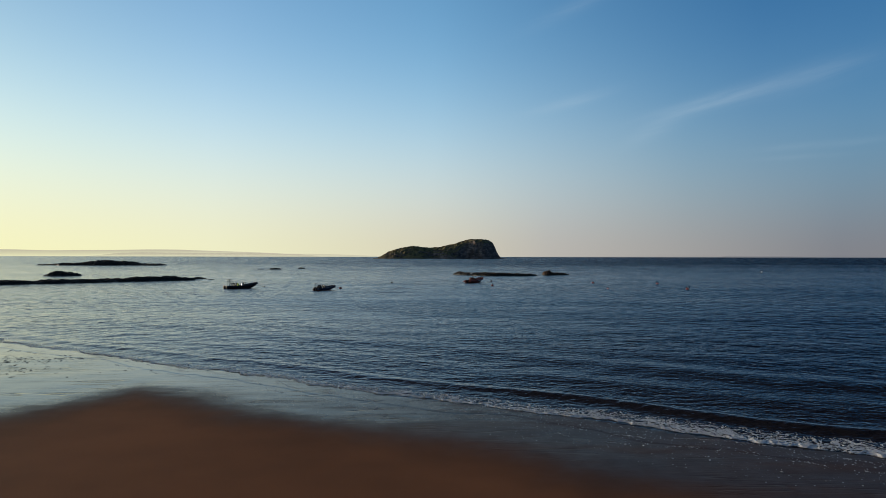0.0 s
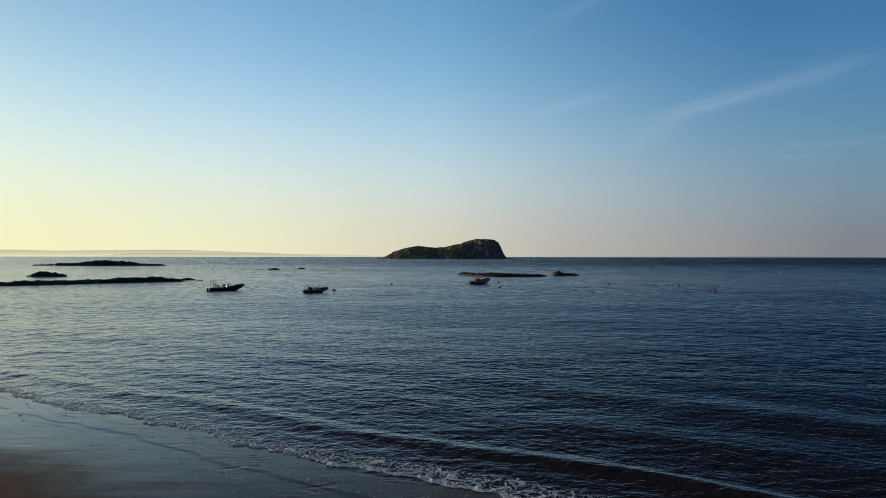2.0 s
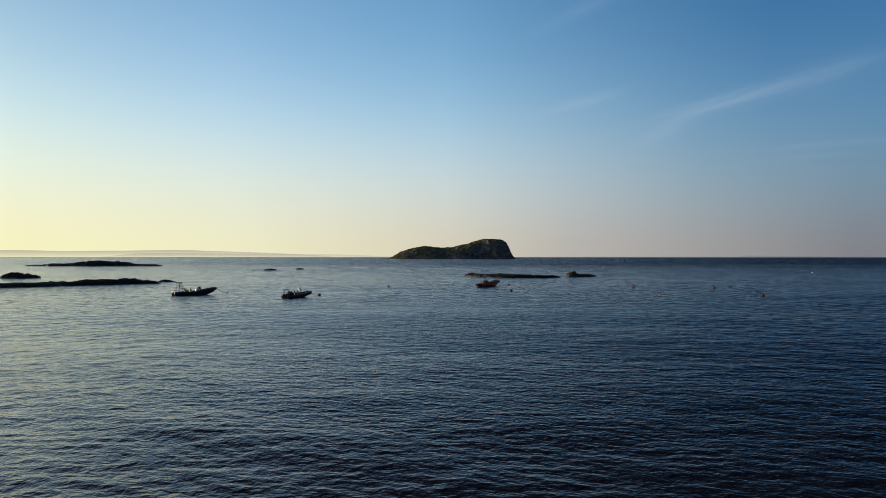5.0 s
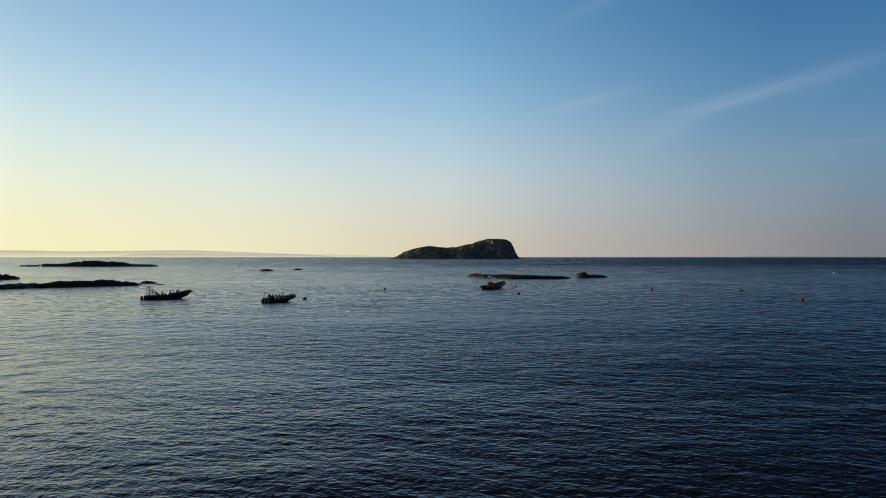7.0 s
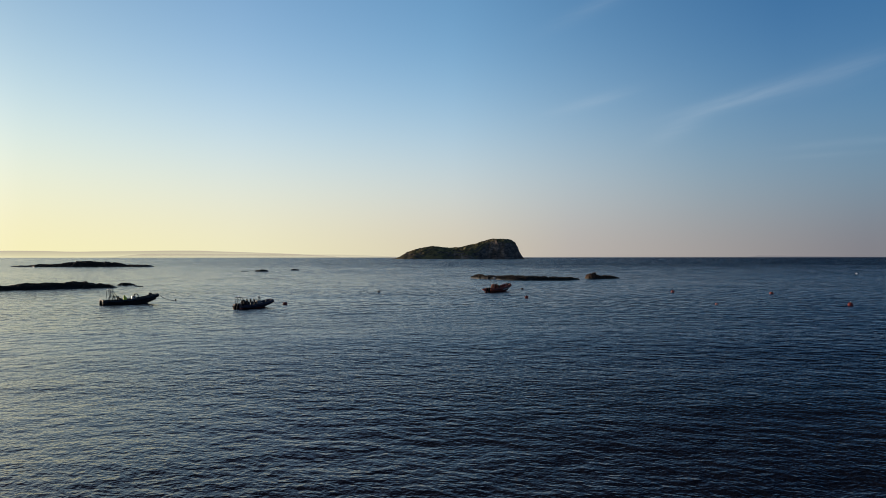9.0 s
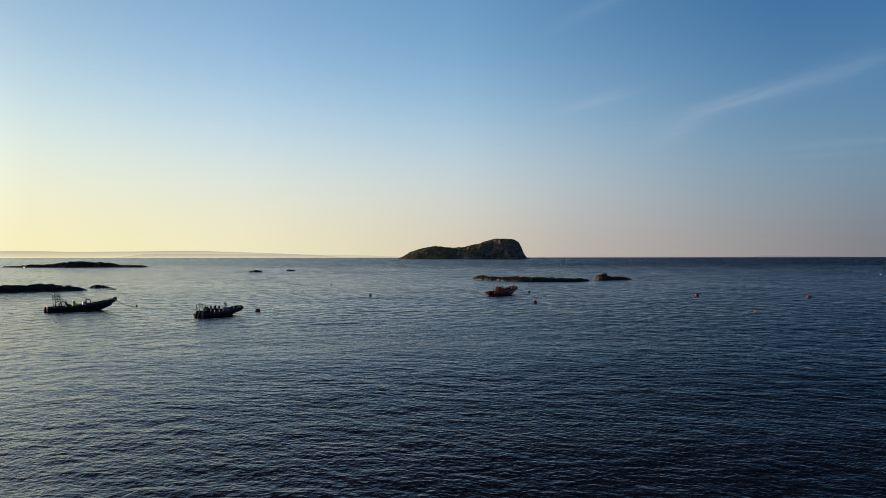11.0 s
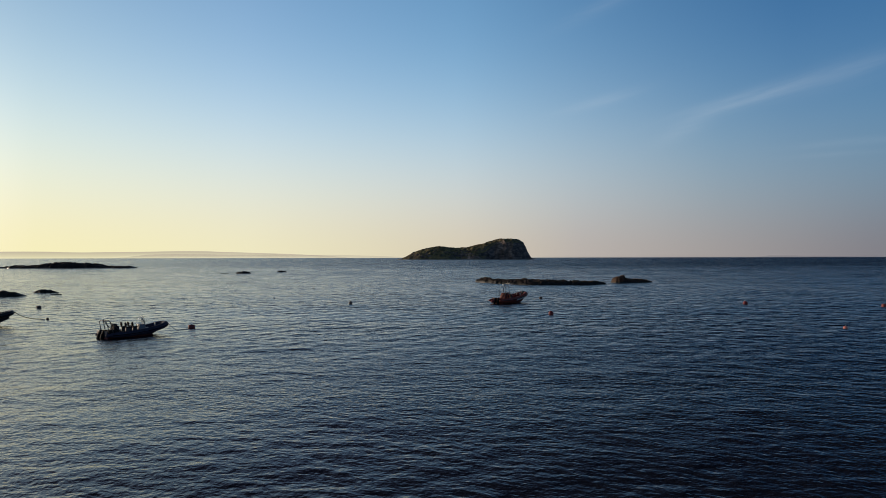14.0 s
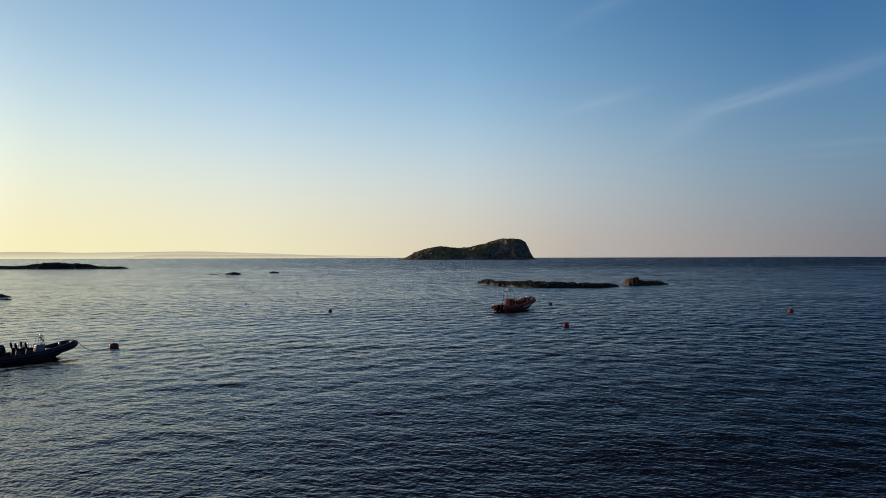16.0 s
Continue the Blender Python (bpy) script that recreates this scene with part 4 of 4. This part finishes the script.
box(bm, (0.55, 0.60, 0.74), (-2.05, -0.32, 0.74), (0.75, 0.8), 0.12)
box(bm, (0.60, 1.10, 0.35), (-2.45, 0.0, 0.55), (0.85, 0.9), 0.10)
part("engine_cover", bm, VINYL, boat, "black canvas cover at the stern")
bm = bmesh.new()
box(bm, (0.62, 0.44, 0.36), (1.22, 0, 0.55), (0.45, 0.8), 0.05)
part("console_seat", bm, WHITE, boat, "pale seat moulded before the console")
bm = bmesh.new()
oval(bm, 0.26, 0.44, 0.02, pose(L2 / 2 - 0.14, 0.10, 1.02, 0, 28, 20), 14)
part("bow_patch", bm, HULL_GREY, boat, "pale grey patch on the bow")

# the red boat with a cabin console and a radar frame
B3, H3, L3 = (13.12, 210.85), 50, 8.4
boat = rib(B3, H3, L3, 2.8, 0.32, RED, ORANGE, "faded red inflatable boat with a radar frame, moored near the reef", 2, ENGINE, tilt=14, lift=1.1, lower=0.5, drop=0.08, set_in=0.62)
bm = bmesh.new()
box(bm, (1.45, 1.25, 1.15), (-1.45, 0, 1.08), (0.62, 0.74), 0.16)
cabin = part("console", bm, ORANGE, boat, "dark red console box")
bm = bmesh.new()
box(bm, (0.03, 0.95, 0.42), (-0.72, 0, 1.60), (1, 0.8), 0.01, Matrix.Rotation(radians(-22), 4, "Y"))
part("windscreen", bm, GLASS, cabin)
for x, slant in ((-2.25, 0.25), (-0.85, -0.30)):
    bm = bmesh.new()
    top = x + slant
    sweep(bm, [(x, 0.62, 0.52), (x + slant * 0.6, 0.60, 1.9), (top, 0.5, 2.70), (top, -0.5, 2.70), (x + slant * 0.6, -0.60, 1.9), (x, -0.62, 0.52)], 0.04, 8)
    part("radar_frame", bm, FRAME, boat)
for y in (0.5, -0.5):
    part("frame_rail", sweep(bmesh.new(), [(-2.0, y, 2.70), (-1.15, y, 2.70)], 0.03, 8), FRAME, boat)
bm = bmesh.new()
lathe(bm, [(0.05, 0), (0.07, 0.14), (0.30, 0.16), (0.33, 0.26), (0.28, 0.36), (0.10, 0.40)], 16, (-1.55, 0, 2.73))
part("radar_dome", bm, WHITE, boat, "white radar dome")
part("radar_shelf", box(bmesh.new(), (0.6, 1.05, 0.05), (-1.55, 0, 2.705), (1, 1), 0.01), STEEL, boat)
for x, y in ((-0.1, 0.4), (-0.1, -0.4)):
    seat(boat, x, y, 0.52, VINYL)
bm = bmesh.new()
lathe(bm, [(0.06, -0.42), (0.20, -0.36), (0.24, 0.0), (0.20, 0.36), (0.06, 0.42)], 14)
bmesh.ops.transform(bm, matrix=pose(-L3 / 2 + 0.05, 0.35, 0.40, 0, 82, 10), verts=bm.verts)
part("fender", bm, BUOY_RED, boat, "red stern fender")
bm = bmesh.new()
sweep(bm, ring_path(0.34, 20, "xz", (-1.35, -0.64, 1.15)), 0.075, 8, True)
part("lifebuoy", bm, RING_ORANGE, boat, "orange lifebuoy ring on the console")
bm = bmesh.new()
sweep(bm, [(2.0, 0.55, 1.2), (2.05, 0.5, 1.85), (2.3, 0.3, 1.95), (2.3, -0.3, 1.95), (2.05, -0.5, 1.85), (2.0, -0.55, 1.2)], 0.028, 7)
part("bow_rail", bm, STEEL, boat)
bm = bmesh.new()
lathe(bm, [(0.27, -0.03), (0.345, 0.0), (0.35, 0.35), (0.30, 0.40)], 14)
bmesh.ops.transform(bm, matrix=pose(L3 / 2 - 0.62, 0, 1.45, 0, 74, 0), verts=bm.verts)
part("bow_patch", bm, BLACK, boat, "black bow patch on the collar")
line = tube_line(L3, 2.8, 0.32, 17, 1.1, 0.5)
for side in (1, -1):
    for k in range(7):
        # unreadable lettering along the collar, as plain bars
        x = 0.2 + 0.31 * k
        near = min(line[:17], key=lambda p: abs(p[0] - x))
        j = line.index(near)
        a, b = line[max(j - 1, 0)], line[j + 1]
        u = (x - a[0]) / (b[0] - a[0])
        y, z = a[1] + (b[1] - a[1]) * u, a[2] + (b[2] - a[2]) * u
        turn = Matrix.Rotation(math.atan2((b[1] - a[1]) * side, b[0] - a[0]), 4, "Z") @ Matrix.Rotation(radians(-side * 25), 4, "X")
        bm = bmesh.new()
        box(bm, (0.16 if k % 3 else 0.22, 0.05, 0.27), Vector((x, side * y, z)) + turn @ Vector((0, side * 0.312, 0.0)), (1, 1), 0.008, turn)
        part("marking", bm, WHITE, boat, "pale marking on the collar")
part("whip_aerial", sweep(bmesh.new(), [(2.3, 0.3, 0.7), (2.28, 0.3, 2.0)], 0.014, 6), STEEL, boat)

rope_between(bow_of(B1, H1, L1, 1.35), (-45.6, 181.0, 0.05), 0.30, "slack mooring rope from the black boat's bow to its float", thick=0.04)
rope_between(bow_of(B2, H2, L2, 1.15), (-23.6, 171.3, 0.10), 0.62, "slack mooring rope from the navy boat's bow to the red buoy")
rope_between(bow_of(B3, H3, L3, 1.4), (19.3, 221.8, 0.12), 0.5, "mooring rope from the red boat's bow to its buoy")


# ---------------------------------------------------------------- buoys
def buoy(at, r, mat, label, form="ball", turn=0):
    ob = thing("mooring_buoy", label, "buoy", "mooring buoys", pose(at[0], at[1], 0.0, 6 * math.sin(turn), 7 * math.cos(turn * 1.7), turn * 40))
    bm = bmesh.new()
    if form == "ball":
        ball(bm, r, (0, 0, r * 0.42), 0.94, 3)
        top = r * 1.32
    else:
        lathe(bm, [(r * 0.75, -r * 0.6), (r * 0.98, -r * 0.4), (r, 0.0), (r, r * 0.7), (r * 0.9, r * 0.95), (r * 0.4, r * 1.05)], 18)
        top = r * 1.02
    part("float", bm, mat, ob)
    bm = bmesh.new()
    lathe(bm, [(r * 0.22, top - 0.05), (r * 0.2, top + r * 0.10), (r * 0.1, top + r * 0.14)], 10)
    part("cap", bm, ENGINE, ob)
    bm = bmesh.new()
    sweep(bm, ring_path(r * 0.20, 12, "xz", (0, 0, top + r * 0.28)), r * 0.05, 6, True)
    part("lifting_ring", bm, STEEL, ob)
    bm = bmesh.new()
    sweep(bm, ring_path(r * 1.0, 20, "xy", (0, 0, r * 0.30)), r * 0.05, 6, True)
    part("weed_band", bm, WEED, ob)
    return ob


buoy((-23.6, 171.5), 0.36, BUOY_RED, "weathered red mooring buoy by the navy boat", "drum", 1)
buoy((16.9, 188.9), 0.33, BUOY_RED, "red ball mooring buoy in open water", "ball", 2)
buoy((19.5, 222.2), 0.30, BUOY_DARK, "dark weedy mooring buoy by the red boat", "drum", 3)
buoy((50.0, 207.8), 0.36, BUOY_RED, "red ball mooring buoy in open water", "ball", 4)
buoy((68.6, 203.1), 0.36, BUOY_RED, "red mooring buoy in open water", "drum", 5)
buoy((65.0, 169.6), 0.38, BUOY_RED, "red ball mooring buoy in open water", "ball", 6)
buoy((45.2, 171.8), 0.21, BUOY_PINK, "small faded pink float in open water", "ball", 7)
buoy((-12.7, 208.3), 0.28, BUOY_DARK, "dark mooring buoy in open water", "ball", 8)
buoy((-58.2, 199.5), 0.33, BUOY_DARK, "dark mooring buoy beyond the black boat", "drum", 9)
buoy((-45.4, 181.3), 0.16, BUOY_DARK, "small dark pick-up float on the water", "ball", 10)
buoy((-29.9, 258.8), 0.17, BUOY_DARK, "small dark float far out", "ball", 11)
buoy((-29.2, 222.6), 0.15, BUOY_WHITE, "small pale float in open water", "ball", 12)
buoy((174, 351), 0.40, BUOY_WHITE, "white buoy far out on the sea", "ball", 13)


# ---------------------------------------------------------------- surf
def scatter_mesh(name, pts, sizes, flat, mat, parent=None, seed=1):
    """Many small five-sided lumps in one mesh."""
    rng = np.random.default_rng(seed)
    base = np.array([(1, 0, 0), (0.31, 0.95, 0), (-0.81, 0.59, 0), (-0.81, -0.59, 0), (0.31, -0.95, 0), (0.1, 0.1, 0.8)])
    tri = np.array([(k, (k + 1) % 5, 5) for k in range(5)])
    n = len(pts)
    ang = rng.uniform(0, 6.283, n)
    jit = 1 + rng.uniform(-0.4, 0.4, (n, 6, 1))
    v = base[None] * jit * sizes[:, None, None]
    v[:, :, 2] *= flat
    v[:, :, 0] *= rng.uniform(0.8, 2.2, (n, 1))
    c, s = np.cos(ang)[:, None], np.sin(ang)[:, None]
    x, y = v[:, :, 0] * c - v[:, :, 1] * s, v[:, :, 0] * s + v[:, :, 1] * c
    co = np.stack([x, y, v[:, :, 2]], -1) + pts[:, None, :]
    faces = (tri[None] + (np.arange(n) * 6)[:, None, None]).reshape(-1, 3)
    me = bpy.data.meshes.new(name)
    me.from_pydata(co.reshape(-1, 3).tolist(), [], faces.tolist())
    me.materials.append(mat)
    return new(name, me)


def from_shore(a, s):
    """A place on the plan from metres along and out from the curved shore."""
    bend = 0.1 * np.exp(-((a + 30) / 16) ** 2) + 0.35 * np.sin(a * 0.32 + 1.0) + 0.02 * np.maximum(a, 0)
    k = s + bend - 0.6
    return SHORE[0] + a * ALONG[0] + k * OUT[0], SHORE[1] + a * ALONG[1] + k * OUT[1]


def web(x, y, seed):
    """How near a place lies to the strands of a foam web: 1 on a strand, 0 off it."""
    wx, wy = x + 0.35 * fbm(x * 0.9, y * 0.9, seed, 2), y + 0.35 * fbm(x * 0.9, y * 0.9, seed + 5, 2)
    one = np.abs(lattice(wx * 1.7, wy * 2.6, seed + 9))
    two = np.abs(lattice(wx * 4.4, wy * 6.4, seed + 13))
    return np.maximum(np.clip(1 - one / 0.16, 0, 1), np.clip(1 - two / 0.20, 0, 1) * 0.8)


def lace_sheet():
    """Connected foam behind the breaking edge: a fine sheet torn into a net, thinning seawards."""
    a, s = np.meshgrid(np.arange(-40, 46, 0.035), np.arange(0, 3.3, 0.03))
    edge = 0.5 * fbm(a * 0.35, a * 0 + 3, 201, 3) + 0.15 * fbm(a * 2.1, a * 0 + 9, 203, 3)
    wide = np.interp(a, [-40, -24, -14, -6, 4, 16, 46], [0.5, 0.9, 1.2, 1.6, 2.2, 2.7, 2.9])
    u = s / wide
    need = np.interp(u, [0, 0.15, 0.35, 0.7, 1.0, 1.05], [-0.15, 0.0, 0.14, 0.42, 0.88, 2.0])
    need = need + 0.30 * fbm(a * 0.45, s * 0.9, 231, 3) + np.interp(a, [-40, -8, 6], [0.26, 0.12, 0.0])
    strands = web(a, s, 205) + 0.25 * lattice(a * 9, s * 11, 215)
    foam = strands > need
    x, y = from_shore(a, s + edge - 0.12)
    crown = 0.06 * np.exp(-((u - 0.1) / 0.12) ** 2)
    z = np.maximum(sea_height(x, y), ground_height(x, y)) + 0.012 + (0.018 + crown) * (0.5 + 0.5 * fbm(a * 5, s * 6, 219, 3))
    i = np.arange(a.size).reshape(a.shape)
    quads = np.stack([i[:-1, :-1], i[:-1, 1:], i[1:, 1:], i[1:, :-1]], -1)[foam[:-1, :-1]]
    used, flat_index = np.unique(quads, return_inverse=True)
    co = np.stack([x.ravel(), y.ravel(), z.ravel()], -1)[used]
    me = bpy.data.meshes.new("foam_lace")
    me.from_pydata(co.tolist(), [], flat_index.reshape(-1, 4).tolist())
    me.materials.append(FOAM)
    return new("foam_lace", me)


def build_foam():
    rng = np.random.default_rng(4)
    # the broken edge of the last wave: a bubbling front, and a web of strands behind it
    n = 620000
    a = np.where(rng.random(n) < 0.3, rng.uniform(-76, -8, n), rng.uniform(-8, 60, n))
    wide = np.interp(a, [-76, -40, -16, -6, 4, 16, 60], [1.1, 1.2, 1.5, 1.8, 2.2, 2.7, 2.9])
    s = rng.random(n) ** 1.15 * wide
    edge = 0.5 * fbm(a * 0.35, a * 0 + 3, 201, 3) + 0.15 * fbm(a * 2.1, a * 0 + 9, 203, 3)
    amount = np.interp(a, [-76, -30, -14, 0, 10, 60], [0.30, 0.35, 0.45, 0.55, 0.6, 0.6]) * np.clip(0.6 + 0.6 * fbm(a * 0.4, s * 0.8, 231, 3), 0.1, 1)
    front = np.exp(-((s - 0.14) / 0.17) ** 2) * np.clip(0.8 + 0.7 * fbm(a * 3.0, s * 3, 233, 2), 0, 1)
    keep = rng.random(n) < amount * np.clip(np.interp(a, [-20, 0], [0.35, 0.8]) * front + 0.8 * web(a, s, 205) * np.clip(1.5 - 1.35 * s / wide, 0, 1), 0, 1)
    a, s, edge = a[keep], s[keep], edge[keep]
    x, y = from_shore(a, s + edge - 0.1)
    z = np.maximum(sea_height(x, y), ground_height(x, y)) + 0.010
    size = (rng.gamma(2.0, 0.0045, len(a)) + 0.008) * np.interp(a, [-40, -5], [1.2, 1.0])
    ob = scatter_mesh("foam", np.stack([x, y, z], -1), size, 1.1, FOAM, seed=7)
    tagged(ob, "lacy white foam of small waves breaking along the sand", "foam", kind="stuff")
    ob = lace_sheet()
    tagged(ob, "white net of foam lying on the shallow water", "foam", kind="stuff")
    # dotted lines where earlier waves turned back, and scattered flecks
    a1 = rng.uniform(-48, 26, 5200)
    s1 = np.where(rng.random(5200) < 0.55, -1.5, -3.1) + 0.9 * fbm(a1 * 0.16, a1 * 0 + 2, 241, 3) + rng.normal(0, 0.05, 5200)
    on = lattice(a1 * 0.8, s1 * 0.3, 243) > rng.uniform(-0.2, 0.7, 5200)
    a2, s2 = rng.uniform(-12, 28, 1900), -rng.gamma(1.8, 1.3, 1900) - 0.2
    a, s = np.concatenate([a1[on], a2]), np.concatenate([s1[on], s2])
    keep = s > -6.2
    x, y = from_shore(a[keep], s[keep])
    z = ground_height(x, y) + 0.003
    ob = scatter_mesh("foam_flecks", np.stack([x, y, z], -1), rng.gamma(2.0, 0.005, keep.sum()) + 0.006, 0.5, FOAM, seed=8)
    tagged(ob, "small flecks of foam and shell on the wet sand", "foam", kind="stuff")
    # weed stranded on the flat wet sand
    n = 900
    x, y = rng.normal(-32, 5.5, n), rng.normal(55, 4.0, n)
    a, s = shore_coords(x, y)
    keep = (s < -2.0) & (s > -13) & (lattice(x * 0.5, y * 1.4, 221) > 0.1)
    z = ground_height(x, y)[keep] + 0.006
    ob = scatter_mesh("seaweed", np.stack([x[keep], y[keep], z], -1), np.minimum(rng.gamma(2.0, 0.025, keep.sum()) + 0.02, 0.16), 0.3, WEED, seed=9)
    tagged(ob, "scraps of dark seaweed stranded on wet sand", "seaweed", kind="stuff")


build_foam()
